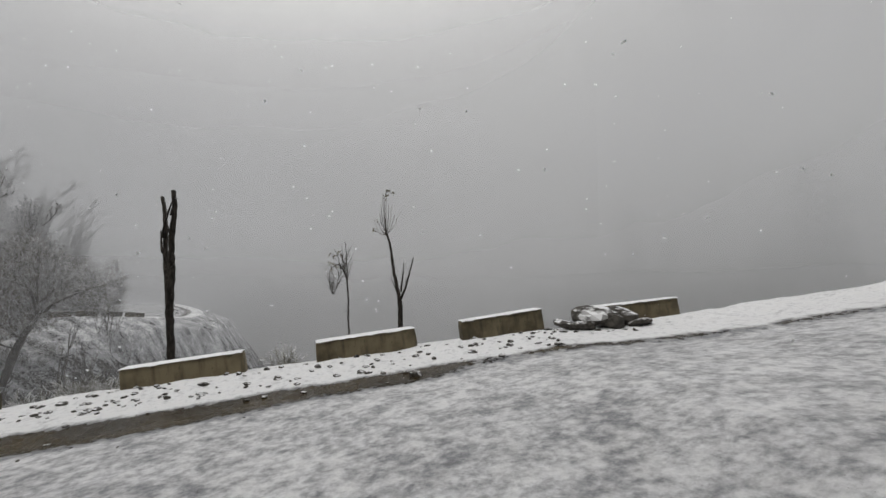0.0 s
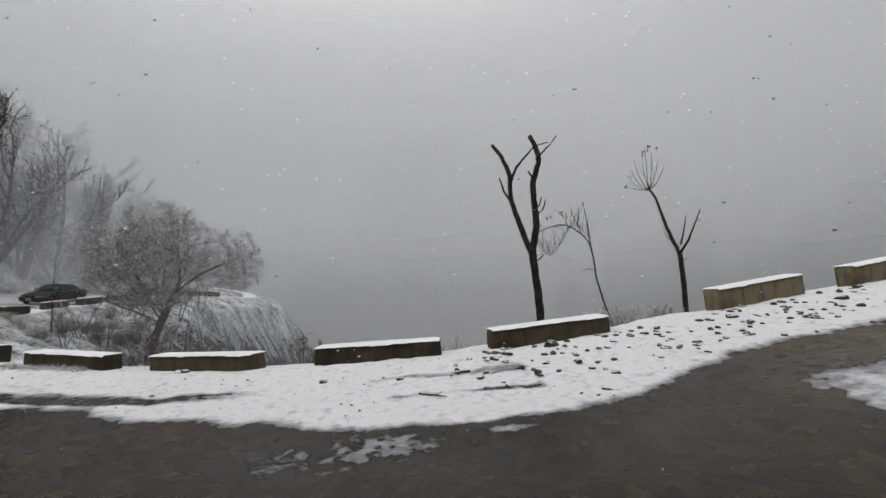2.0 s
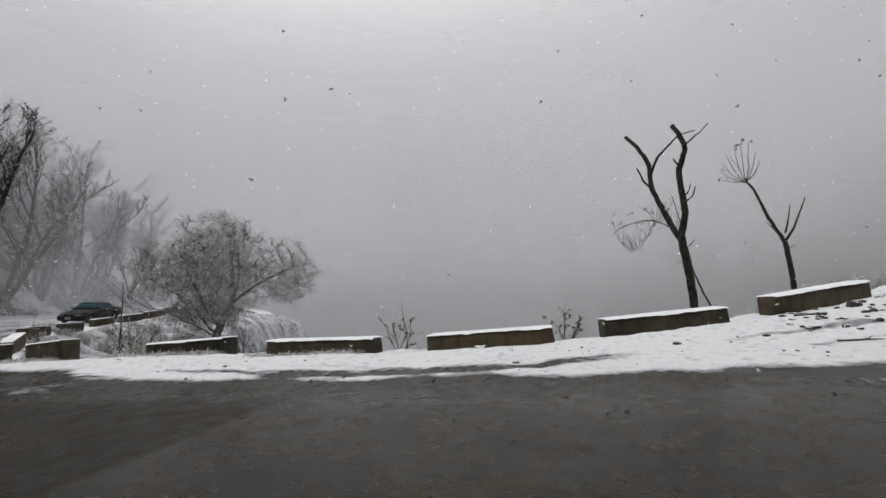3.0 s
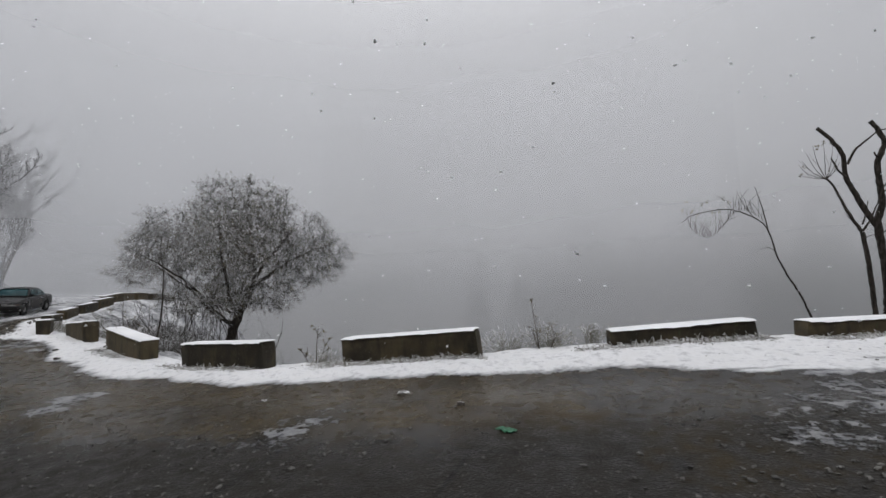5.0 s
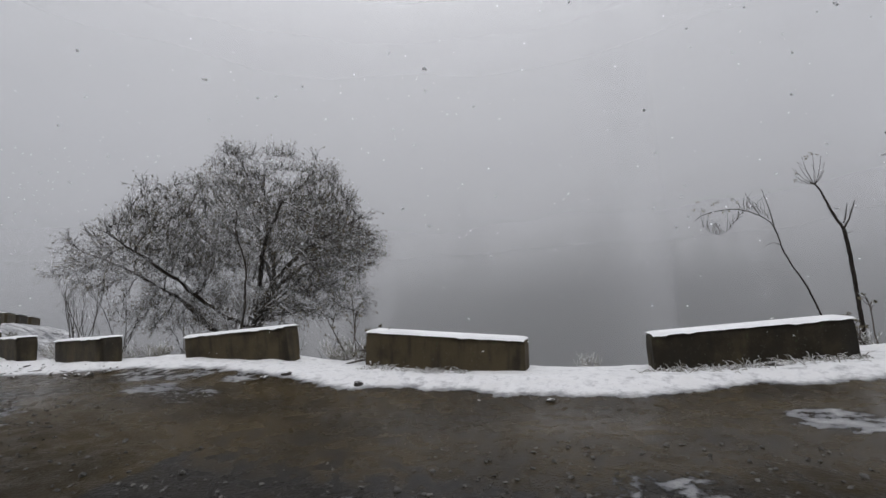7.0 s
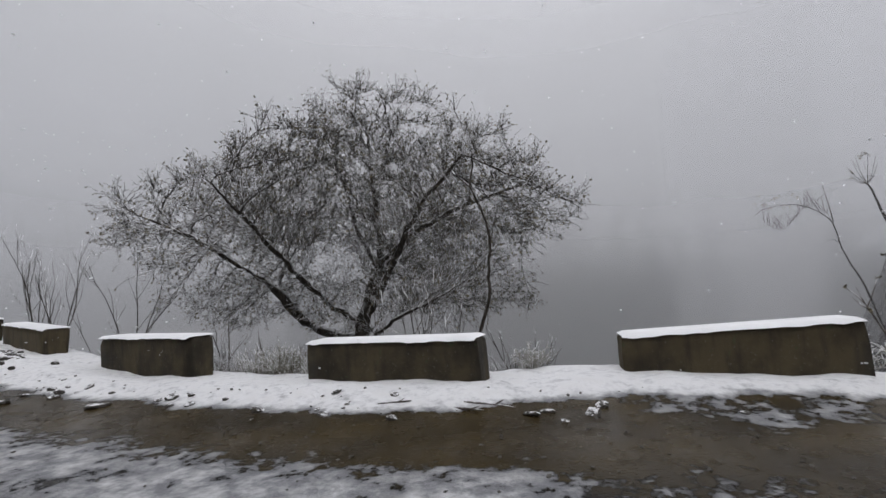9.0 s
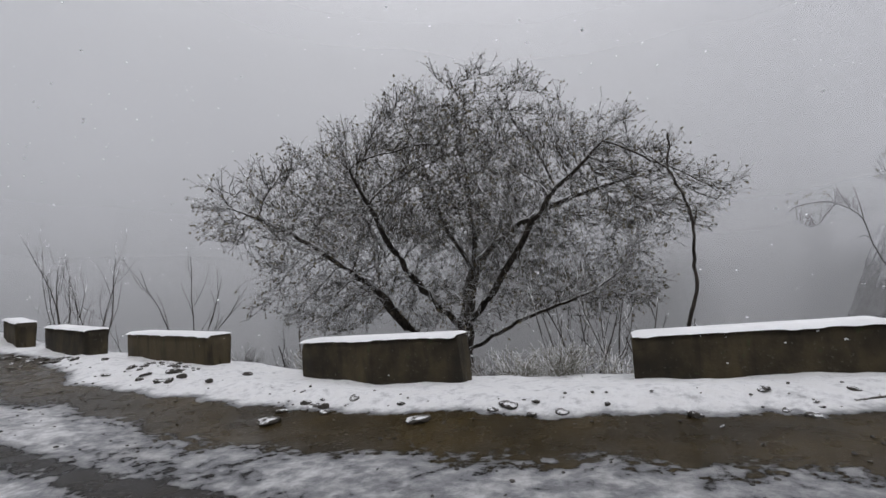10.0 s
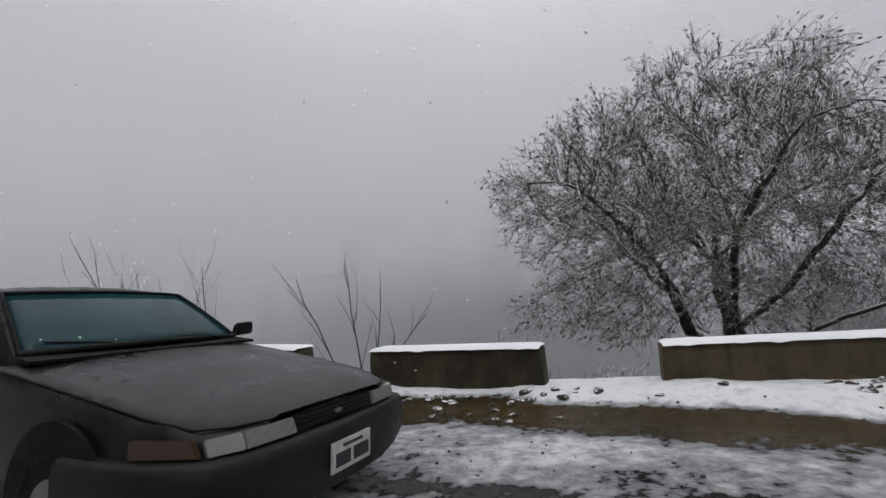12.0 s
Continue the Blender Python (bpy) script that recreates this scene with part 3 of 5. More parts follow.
# the big spreading tree below the road
def grown_tree(name, base, frame_lines, lobes, centre, seed, count):
    """A broad tree: main limbs along crooked lines, then branches that grow into the free room of the crown."""
    gen = np.random.RandomState(seed)
    rng = random.Random(seed)
    room = []
    sizes = np.array([(rx * ry * rz) ** 0.75 for *_, rx, ry, rz in lobes])
    for (cx, cy, cz, rx, ry, rz), share in zip(lobes, sizes / sizes.sum()):
        for _ in range(int(count * share)):
            v = gen.normal(size=3)
            v *= gen.uniform(0, 1) ** 0.5 / np.linalg.norm(v)
            v *= 0.86 + 0.34 * noise.noise(Vector((v[0] * 1.9 + cx, v[1] * 1.9 + cy, v[2] * 1.9 + cz)))
            room.append((cx + v[0] * rx, cy + v[1] * ry, cz + v[2] * rz))
    room = np.array(room)
    nodes, parent = [], []
    for start, line in frame_lines:
        prev = -1 if start is None else int(np.argmin(((np.array(nodes) - np.array(start)) ** 2).sum(1)))
        pts = spline([nodes[prev] if prev >= 0 else line[0]] + list(line[0 if prev >= 0 else 1 :]), 0.22)
        for q in pts[1 if prev >= 0 else 0 :]:
            q = q + gen.uniform(-1, 1, 3) * 0.035
            nodes.append(tuple(q))
            parent.append(prev)
            prev = len(nodes) - 1
    own = len(nodes)
    N = np.array(nodes)
    d2 = ((room[:, None, :] - N[None]) ** 2).sum(-1)
    best, dist = d2.argmin(1), d2.min(1)
    live = np.ones(len(room), bool)
    for _ in range(70):
        act = live & (dist < 9.0)
        if not act.any():
            break
        pull = collections.defaultdict(lambda: np.zeros(3))
        for r in np.nonzero(act)[0]:
            v = room[r] - N[best[r]]
            pull[best[r]] += v / (np.linalg.norm(v) + 1e-9)
        fresh = []
        for b, v in pull.items():
            v = v / (np.linalg.norm(v) + 1e-9)
            back = N[b] - N[parent[b]] if parent[b] >= 0 else np.array([0, 0, 1.0])
            back = back / (np.linalg.norm(back) + 1e-9)
            v = v + 0.35 * back + np.array([0, 0, 0.10]) + gen.uniform(-1, 1, 3) * 0.28
            fresh.append(N[b] + v / np.linalg.norm(v) * 0.23)
            parent.append(b)
        n0 = len(N)
        F = np.array(fresh)
        N = np.vstack([N, F])
        d2 = ((room[:, None, :] - F[None]) ** 2).sum(-1)
        near, nd = d2.argmin(1), d2.min(1)
        closer = nd < dist
        best[closer], dist[closer] = near[closer] + n0, nd[closer]
        live &= dist > 0.16
    kids = collections.defaultdict(list)
    for k, p in enumerate(parent):
        kids[p].append(k)
    load = np.zeros(len(N))
    for k in range(len(N) - 1, -1, -1):
        load[k] = max(load[k], 1.0)
        if parent[k] >= 0:
            load[parent[k]] += load[k]
    # later shoots hang on earlier nodes, so the loads are gathered in order of birth
    radius = np.minimum(0.0076 * load**0.56, 0.23)
    limbs, twigs, leaves = Sticks(), Sticks(), Sticks()
    done = [(k, -1) for k in kids[-1]]
    while done:
        k, p = done.pop()
        chain = ([p] if p >= 0 else []) + [k]
        while kids[chain[-1]]:
            nxt = sorted(kids[chain[-1]], key=lambda q: -load[q])
            done += [(q, chain[-1]) for q in nxt[1:]]
            chain.append(nxt[0])
        if len(chain) > 1:
            radii = [radius[q] for q in chain]
            if p >= 0:
                radii[0] = radii[1]
            (limbs if radii[-1] > 0.02 or max(radii) > 0.03 else twigs).tube([Vector(N[q]) for q in chain], radii, 8 if max(radii) > 0.09 else 5 if max(radii) > 0.03 else 4)
    mid = Vector((centre[0], centre[1], 3.2))
    for k in range(own // 3, len(N)):
        if radius[k] > 0.042:
            continue
        p = Vector(N[k])
        way = Vector(N[k] - N[parent[k]]).normalized()
        out = (p - mid).normalized()
        for _ in range(5 if kids[k] else 6):
            d = (side_way(rng, way, rng.uniform(0.3, 1.15)) + out * 0.35 + Vector((0, 0, rng.uniform(0.05, 0.45)))).normalized()
            pts = wander(rng, p, d, rng.uniform(0.22, 0.62), 3, 0.26, 0.04)
            twigs.tube(pts, [0.0072, 0.0064, 0.0056, 0.0046], 3)
            for _ in range(2):
                q, w = along(pts, rng.uniform(0.3, 1))
                tip = wander(rng, q, side_way(rng, w, rng.uniform(0.4, 1.0)), rng.uniform(0.08, 0.26), 1, 0.2, 0)
                twigs.tube(tip, [0.0048, 0.0036], 3)
                if rng.random() < 0.6:
                    leaves.leaf(tip[-1], (tip[-1] - tip[0] + Vector((0, 0, -0.1))).normalized(), rng.uniform(0.045, 0.1), rng)
    ob = new(name)
    ob.location = base
    part("trunk", limbs.mesh("trunk"), BARK_SNOWY, ob)
    tagged(part("brushwood", twigs.mesh("brushwood"), TWIG_SNOWY, ob), kind="stuff")
    tagged(part("foliage", leaves.mesh("foliage"), LEAF, ob, "withered brown leaves left on the twigs"), kind="stuff")
    return ob


big = grown_tree(
    "tree", (-35.95, 1.75, -2.65),
    [(None, [(0, -0.75, -1.4), (0, -0.3, 0.6), (0.02, 0.05, 1.6), (0.12, 0.45, 2.5), (0.3, 0.75, 3.4), (0.3, 0.6, 5.0), (0.2, 0.5, 7.0), (0.5, 0.3, 8.2)]),
     ((0, -0.2, 1.2), [(-0.7, -0.4, 1.35), (-1.35, -0.8, 1.75), (-1.9, -1.4, 2.7), (-2.6, -2.2, 3.5), (-3.4, -2.9, 4.2), (-4.1, -3.5, 4.7)]),
     ((-1.9, -1.4, 2.7), [(-2.2, -0.6, 3.4), (-2.6, 0.2, 4.4), (-3.2, 0.5, 5.4)]),
     ((0, 0.0, 1.5), [(0.7, -0.5, 2.2), (1.5, -1.0, 3.2), (2.6, -1.6, 4.6), (3.9, -2.0, 5.6)]),
     ((0.2, 0.6, 2.9), [(0.6, 1.8, 3.9), (0.7, 3.4, 4.8), (0.5, 5.2, 5.5)]),
     ((0, 0, 1.6), [(-0.5, -1.2, 2.4), (-1.0, -2.6, 3.7), (-1.0, -4.6, 5.0)]),
     ((0.3, 0.7, 3.4), [(1.5, 0.9, 4.3), (3.2, 1.0, 5.0), (5.0, 0.6, 5.3)]),
     ((0.2, 0.6, 3.1), [(-0.5, 1.0, 4.4), (-1.0, 1.0, 6.0), (-1.4, 0.8, 7.6)]),
     ((0, -0.3, 0.8), [(0.9, -0.8, 1.4), (2.0, -1.6, 1.9), (3.4, -2.4, 2.4)])],
    [(0.2, 0.2, 5.4, 3.5, 3.6, 2.9), (-0.9, 0.0, 7.1, 1.6, 1.6, 1.7), (1.0, -1.4, 6.6, 1.7, 1.7, 1.6), (2.7, 0.4, 6.6, 1.5, 1.5, 1.5), (-2.8, -2.0, 5.1, 2.4, 2.2, 2.0), (-4.0, -3.3, 4.7, 1.5, 1.5, 1.1), (-2.6, -1.0, 6.1, 1.5, 1.5, 1.3), (4.1, -0.4, 5.7, 1.5, 1.5, 1.3),
     (-3.4, 0.3, 4.6, 2.2, 2.4, 1.6), (3.6, -0.6, 4.6, 2.5, 2.8, 1.8), (5.2, -1.4, 4.3, 1.4, 1.4, 1.2), (-0.2, -3.0, 4.9, 2.8, 2.2, 2.0), (-2.8, -1.0, 2.6, 3.0, 2.6, 1.2), (0.2, -1.0, 2.3, 2.4, 1.8, 1.2), (-2.6, -4.0, 3.9, 1.6, 1.4, 1.1), (2.7, -0.4, 2.5, 3.0, 2.6, 1.2), (0.3, 3.6, 4.6, 3.4, 2.4, 2.4)],
    (0.0, 0.0), 5, 5300)
tagged(big, "large spreading bare tree frosted with snow below the road", "tree")

# ---------------------------------------------------------------- mist and what stands in it


# haze painted on half-clear sheets: opacity follows height, tint sets the brightness
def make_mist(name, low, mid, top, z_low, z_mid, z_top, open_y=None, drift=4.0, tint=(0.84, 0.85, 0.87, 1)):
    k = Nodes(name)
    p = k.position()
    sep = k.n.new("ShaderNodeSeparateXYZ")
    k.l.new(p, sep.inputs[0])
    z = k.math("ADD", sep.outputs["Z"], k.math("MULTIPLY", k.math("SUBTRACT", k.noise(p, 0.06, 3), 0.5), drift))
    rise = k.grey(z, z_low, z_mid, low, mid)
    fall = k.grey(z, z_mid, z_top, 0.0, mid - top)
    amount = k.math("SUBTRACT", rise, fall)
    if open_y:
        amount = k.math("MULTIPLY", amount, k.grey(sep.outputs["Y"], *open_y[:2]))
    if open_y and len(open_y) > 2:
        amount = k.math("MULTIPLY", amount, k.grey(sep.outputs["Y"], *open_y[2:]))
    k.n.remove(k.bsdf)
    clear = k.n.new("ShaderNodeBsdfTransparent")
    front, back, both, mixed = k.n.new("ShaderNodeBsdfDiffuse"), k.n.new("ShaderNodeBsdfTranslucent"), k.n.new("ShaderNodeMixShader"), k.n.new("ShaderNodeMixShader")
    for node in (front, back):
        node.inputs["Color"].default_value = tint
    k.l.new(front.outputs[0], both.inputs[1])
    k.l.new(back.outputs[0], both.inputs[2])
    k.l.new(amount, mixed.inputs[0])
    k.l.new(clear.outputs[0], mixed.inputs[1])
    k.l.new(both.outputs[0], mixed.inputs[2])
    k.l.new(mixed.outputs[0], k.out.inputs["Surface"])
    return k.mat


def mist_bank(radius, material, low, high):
    """A curtain sheet round the bend that stands for the valley mist."""
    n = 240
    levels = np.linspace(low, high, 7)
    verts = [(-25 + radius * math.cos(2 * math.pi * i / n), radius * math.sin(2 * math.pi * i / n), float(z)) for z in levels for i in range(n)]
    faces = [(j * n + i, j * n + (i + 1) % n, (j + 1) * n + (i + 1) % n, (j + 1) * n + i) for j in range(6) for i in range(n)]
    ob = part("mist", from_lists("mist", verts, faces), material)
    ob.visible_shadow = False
    return tagged(ob, "curtain sheet of grey mist that paints in the valley haze", "mist", kind="structure")


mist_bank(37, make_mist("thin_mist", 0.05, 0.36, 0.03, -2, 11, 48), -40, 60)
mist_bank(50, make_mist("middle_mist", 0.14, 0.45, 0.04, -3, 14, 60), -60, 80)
# darker tint on the farthest bank puts the dim horizon into its colour
mist_bank(68, make_mist("dimmed_thick_mist", 0.62, 0.8, 0.06, -8, 15, 82, tint=(0.56, 0.57, 0.587, 1)), -70, 110)


def mist_sheet(x, y0, y1, material, low, high):
    """A flat veil across the slope that stands for mist in the air."""
    ys, zs = np.linspace(y0, y1, 30), np.linspace(low, high, 9)
    verts = [(x, float(y), float(z)) for z in zs for y in ys]
    faces = [(j * 30 + i, j * 30 + i + 1, j * 30 + 31 + i, j * 30 + 30 + i) for j in range(8) for i in range(29)]
    ob = part("mist", from_lists("mist", verts, faces), material)
    ob.visible_shadow = False
    return tagged(ob, "flat veil of grey mist that paints in haze beyond it", "mist", kind="structure")


# added veils: painted haze that pales the far trees, slope and road
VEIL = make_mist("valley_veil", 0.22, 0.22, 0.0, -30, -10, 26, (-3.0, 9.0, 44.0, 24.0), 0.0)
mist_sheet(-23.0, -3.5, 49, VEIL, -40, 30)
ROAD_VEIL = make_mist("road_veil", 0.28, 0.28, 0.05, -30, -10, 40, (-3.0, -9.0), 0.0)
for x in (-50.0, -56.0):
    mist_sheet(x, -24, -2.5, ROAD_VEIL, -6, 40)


def conifer(base, height, width, seed):
    """A tall conifer with drooping tiers of sprays."""
    rng = random.Random(seed)
    wood, green = Sticks(), Sticks()
    wood.tube([Vector((0, 0, -1)), Vector((0, 0, height * 0.5)), Vector((0, 0, height))], [height * 0.016, height * 0.01, 0.02], 6)
    z = height * 0.12
    while z < height * 0.98:
        reach = width * (1 - z / height) ** 0.75 * rng.uniform(0.7, 1.15) + 0.25
        for _ in range(8):
            a = rng.uniform(0, 2 * math.pi)
            r = reach * rng.uniform(0.6, 1.1)
            d = Vector((math.cos(a), math.sin(a), 0))
            pts = [Vector((0, 0, z)), Vector((0, 0, z + 0.05 * r)) + d * r * 0.5, Vector((0, 0, z - 0.18 * r)) + d * r]
            wood.tube(pts, [0.04, 0.03, 0.01], 3)
            for _ in range(18):
                q, w = along(pts, rng.uniform(0.1, 1))
                green.leaf(q, (w + Vector((rng.uniform(-0.8, 0.8), rng.uniform(-0.8, 0.8), rng.uniform(-1.1, 0.3)))).normalized(), r * rng.uniform(0.2, 0.36), rng)
        z += height * rng.uniform(0.02, 0.034)
    ob = new("conifer")
    ob.location = base
    part("trunk", wood.mesh("trunk"), BARK_DARK, ob)
    part("crown", green.mesh("crown"), NEEDLES, ob)
    return tagged(ob, "tall dark conifer fading into the fog", "tree", "conifers in the fog")


NEEDLES = make_bark("needles", (0.018, 0.022, 0.016), (0.05, 0.055, 0.045))
rng_c = random.Random(4)
kinds = [conifer((0, 0, 0), h, h * w, 31 + n) for n, (h, w) in enumerate(((30, 0.15), (33, 0.19), (28, 0.17)))]
spots = []
for n in range(74):
    a = radians(min(max(rng_c.gauss(100, 16), 56), 138))
    r = rng_c.uniform(80, 98)
    spots.append((-25 + r * math.cos(a), r * math.sin(a), rng_c.uniform(-25, -18) + 10 * smooth(80, 40, math.degrees(a))))
for n in range(20):
    a, r = radians(rng_c.gauss(102, 12)), rng_c.uniform(79, 84)
    spots.append((-25 + r * math.cos(a), r * math.sin(a), rng_c.uniform(-22, -17)))
for n, (x, y, z) in enumerate(spots):
    m = Matrix.Translation((x, y, z)) @ Matrix.Rotation(rng_c.uniform(0, 6.28), 4, "Z") @ Matrix.Scale(rng_c.uniform(0.7, 1.25), 4)
    if n < 3:
        kinds[n].matrix_world = m
    else:
        copy_thing(kinds[n % 3], m)

# ---------------------------------------------------------------- bare trunks and saplings on the slope


def outline_tree(name, label, base, depth_dir, scale, lines, mat, twig_mat, seed, tufts=(), snowy=False):
    """A slim bare tree from a few crooked lines, (u, v) across and up in units of scale, with slight depth."""
    rng = random.Random(seed)
    wood, fine = Sticks(), Sticks()
    across = Vector((depth_dir[1], -depth_dir[0], 0)).normalized()
    deep = Vector((depth_dir[0], depth_dir[1], 0)).normalized()
    for pts, r0, r1 in lines:
        n = len(pts)
        lean = rng.uniform(-0.12, 0.12) * (4 if r0 < 0.0165 else 1) if pts[0] != lines[0][0][0] else 0
        P = [across * (u * scale) + Vector((0, 0, v * scale)) + deep * (lean * i * scale * 20) for i, (u, v) in enumerate(pts)]
        S = [Vector(q) for q in spline([tuple(q) for q in P], 0.12)]
        S = [q + Vector((rng.uniform(-1, 1), rng.uniform(-1, 1), rng.uniform(-1, 1))) * min(r0, 0.02) * 0.7 for q in S]
        m = len(S)
        (wood if r0 > 0.012 else fine).tube(S, [r0 + (r1 - r0) * i / (m - 1) + rng.uniform(0, 0.12) * r0 for i in range(m)], 7 if r0 > 0.03 else 5)
    ob = new(name)
    ob.location = base
    part("trunk", wood.mesh("trunk"), mat, ob)
    if fine.v:
        tagged(part("brushwood", fine.mesh("brushwood"), twig_mat, ob), kind="stuff")
    if tufts:
        seeds = Sticks()
        for u, v, size in tufts:
            c = across * (u * scale) + Vector((0, 0, v * scale))
            for _ in range(9):
                w = Vector((rng.uniform(-1, 1), rng.uniform(-1, 1), rng.uniform(-1, 1))).normalized()
                seeds.leaf(c + w * size * 0.3, w, size, rng)
        tagged(part("foliage", seeds.mesh("foliage"), LEAF, ob, "brown withered seed heads"), kind="stuff")
    return tagged(ob, label, "tree")


snag = outline_tree(
    "dead_tree", "dark dead tree with two lopped bare stems", (-12.87, 14.0, -0.38), (-0.4, 0.916), 0.0168,
    [([(9, -330), (4, -130), (0, 0), (-6, 50), (-16, 110), (-18, 122)], 0.12, 0.10),
     ([(-18, 118), (-10, 160), (-18, 225), (-8, 268), (-12, 285), (-28, 313)], 0.095, 0.06),
     ([(-17, 112), (-30, 135), (-45, 165), (-63, 205), (-68, 240), (-72, 258), (-92, 288), (-111, 308)], 0.085, 0.05),
     ([(-64, 232), (-50, 262), (-28, 282), (-14, 294), (8, 296)], 0.04, 0.012),
     ([(-63, 205), (-78, 222), (-88, 245)], 0.035, 0.02), ([(-14, 180), (-4, 195), (0, 208)], 0.025, 0.01), ([(-10, 98), (-2, 106), (2, 112)], 0.02, 0.01),
     ([(-16, 240), (-22, 246), (-24, 252)], 0.03, 0.02), ([(-10, 270), (6, 284), (16, 290), (30, 303)], 0.028, 0.012), ([(-12, 175), (2, 186), (6, 204)], 0.03, 0.012)],
    BARK_DARK, TWIG_DRY, 1)
snag.rotation_euler = (0.05, 0.1, 0)

fan = []
for i in range(9):
    a, ln = radians(168 - 15.5 * i), (58, 62, 70, 78, 84, 82, 74, 62, 50)[i]
    end = (-60 + math.cos(a) * ln * 0.78, 205 + math.sin(a) * ln)
    mid = (-60 + math.cos(a) * ln * 0.45, 205 + math.sin(a) * ln * 0.38)
    fan.append(([(-60, 203), mid, end], 0.016, 0.005))
    if i % 2 == 0:
        fan.append(([(-60, 203), mid, (mid[0] + math.cos(a + 0.5) * 14, mid[1] + 18), (mid[0] + math.cos(a + 0.4) * 24, mid[1] + 34)], 0.009, 0.004))
slim = outline_tree(
    "young_tree", "slim bare young tree with a fan of dry twigs", (-14.0, 20.96, 0.37), (-0.32, 0.947), 0.0195,
    [([(10, -450), (3, -130), (0, 0), (-3, 40), (-6, 75)], 0.10, 0.085), ([(-6, 75), (-28, 125), (-48, 185), (-60, 205)], 0.07, 0.035),
     ([(-5, 78), (12, 105), (32, 155)], 0.05, 0.014), ([(-4, 92), (4, 120), (8, 145)], 0.035, 0.012), ([(-9, 85), (-20, 100), (-33, 118)], 0.03, 0.012), ([(-4, 60), (6, 66), (14, 68)], 0.018, 0.006)] + fan,
    BARK_DARK, TWIG_DRY, 2, [(-105, 219, 0.10), (-98, 238, 0.09), (-71, 281, 0.12), (-60, 289, 0.12), (-44, 284, 0.08)])

rng_b = random.Random(6)
sprays = []
for i in range(40):
    u0, v0 = -45 - 3.0 * i, 165 + 22 * math.sin(i * 0.16)
    ang = rng_b.uniform(0.8, 2.3)
    ln = rng_b.uniform(18, 42)
    sprays.append(([(u0, v0), (u0 + math.cos(ang) * ln * 0.5, v0 + math.sin(ang) * ln * 0.6), (u0 + math.cos(ang) * ln + rng_b.uniform(-8, 8), v0 + math.sin(ang) * ln)], 0.0125, 0.005))
leaning = outline_tree(
    "leaning_tree", "thin leaning bare tree with dry seed clusters", (-16.2, 19.65, -1.8), (-0.1, 0.99), 0.027,
    [([(52, -350), (30, -90), (20, -40), (0, 30), (-18, 70), (-30, 105), (-40, 150), (-62, 175), (-100, 192), (-150, 190), (-175, 178)], 0.075, 0.01),
     ([(-38, 140), (-42, 175), (-50, 215), (-52, 225)], 0.03, 0.01), ([(-32, 112), (-45, 118), (-60, 112)], 0.02, 0.006), ([(-60, 174), (-75, 205), (-80, 222)], 0.02, 0.006)] + sprays,
    BARK_DARK, TWIG_DRY, 3, [(-175 + 9 * i, 200 + 14 * math.sin(i * 1.7), 0.10) for i in range(10)])


def sapling(base, height, seed, stems, label, mat=None, width=0.35, r=0.026, name="sapling"):
    return tagged(bare_tree(name, base, [((math.cos(a) * width, math.sin(a) * width, 1), height * q, r) for a, q in stems], seed, 0.55, (4, 2), 0.42, mat or BARK_DARK, mat or TWIG_DRY, None, -0.03, thin=0.004), label, "sapling", "saplings on the slope")


def on_ground(x, y, dz=0.0):
    return (x, y, ground_at(x, y) + dz)


sapling(on_ground(-44.9, 1.5), 4.7, 21, ((2.9, 0.95), (2.2, 1.0), (0.4, 0.85), (0.1, 0.75)), "bare dark sapling with upright forked stems")
for i, (x, y, h) in enumerate(((-49.5, 2.2, 3.6), (-50.3, 2.8, 3.8), (-51.2, 2.4, 4.0), (-52.2, 3.0, 3.4), (-48.6, 3.6, 3.2), (-47.6, 5.0, 3.0), (-46.5, 6.5, 3.6), (-43.8, 7.2, 3.4), (-42.3, 8.2, 4.4), (-41, 9.5, 4.8), (-39.5, 10.2, 4.6), (-38.5, 8.5, 4.2))):
    sapling(on_ground(x, y), h * 1.3, 40 + i, ((0.5 + i, 1.0), (2.6 + i, 0.8), (4.4 + i, 0.7)), "leafless frosted sapling rising through the mist", TWIG_SNOWY, 0.2)


for x, y, h, seed in ((-33.1, -1.9, 3.2, 70), (-32.3, -2.3, 2.6, 71), (-32.8, -0.6, 3.4, 72), (-30.6, -1.8, 2.0, 73)):
    sapling(on_ground(x, y), h, seed, ((0.4 + seed, 1.0), (2.2 + seed, 0.85), (4.1 + seed, 0.8), (5.2 + seed, 0.7)), "leafless frosted sapling under the large tree", TWIG_SNOWY, 0.45, 0.022)

# tall bare trees on the hillside beyond the bend
rng_w = random.Random(52)
hill = tagged(bare_tree("hillside_tree", (0, 0, 0), [((0.1, 0.05, 1), 11, 0.2), ((-0.45, 0.2, 1), 9.5, 0.15), ((0.4, -0.35, 1), 9.5, 0.15), ((0.1, 0.5, 1), 8.5, 0.13)], 53, 0.7, (11, 9, 7), 0.44, BARK_SNOWY, TWIG_SNOWY, None, 0.0, thin=0.017, slim_by=0.42), "tall bare frosted tree on the foggy hillside", "tree", "trees on the hillside")
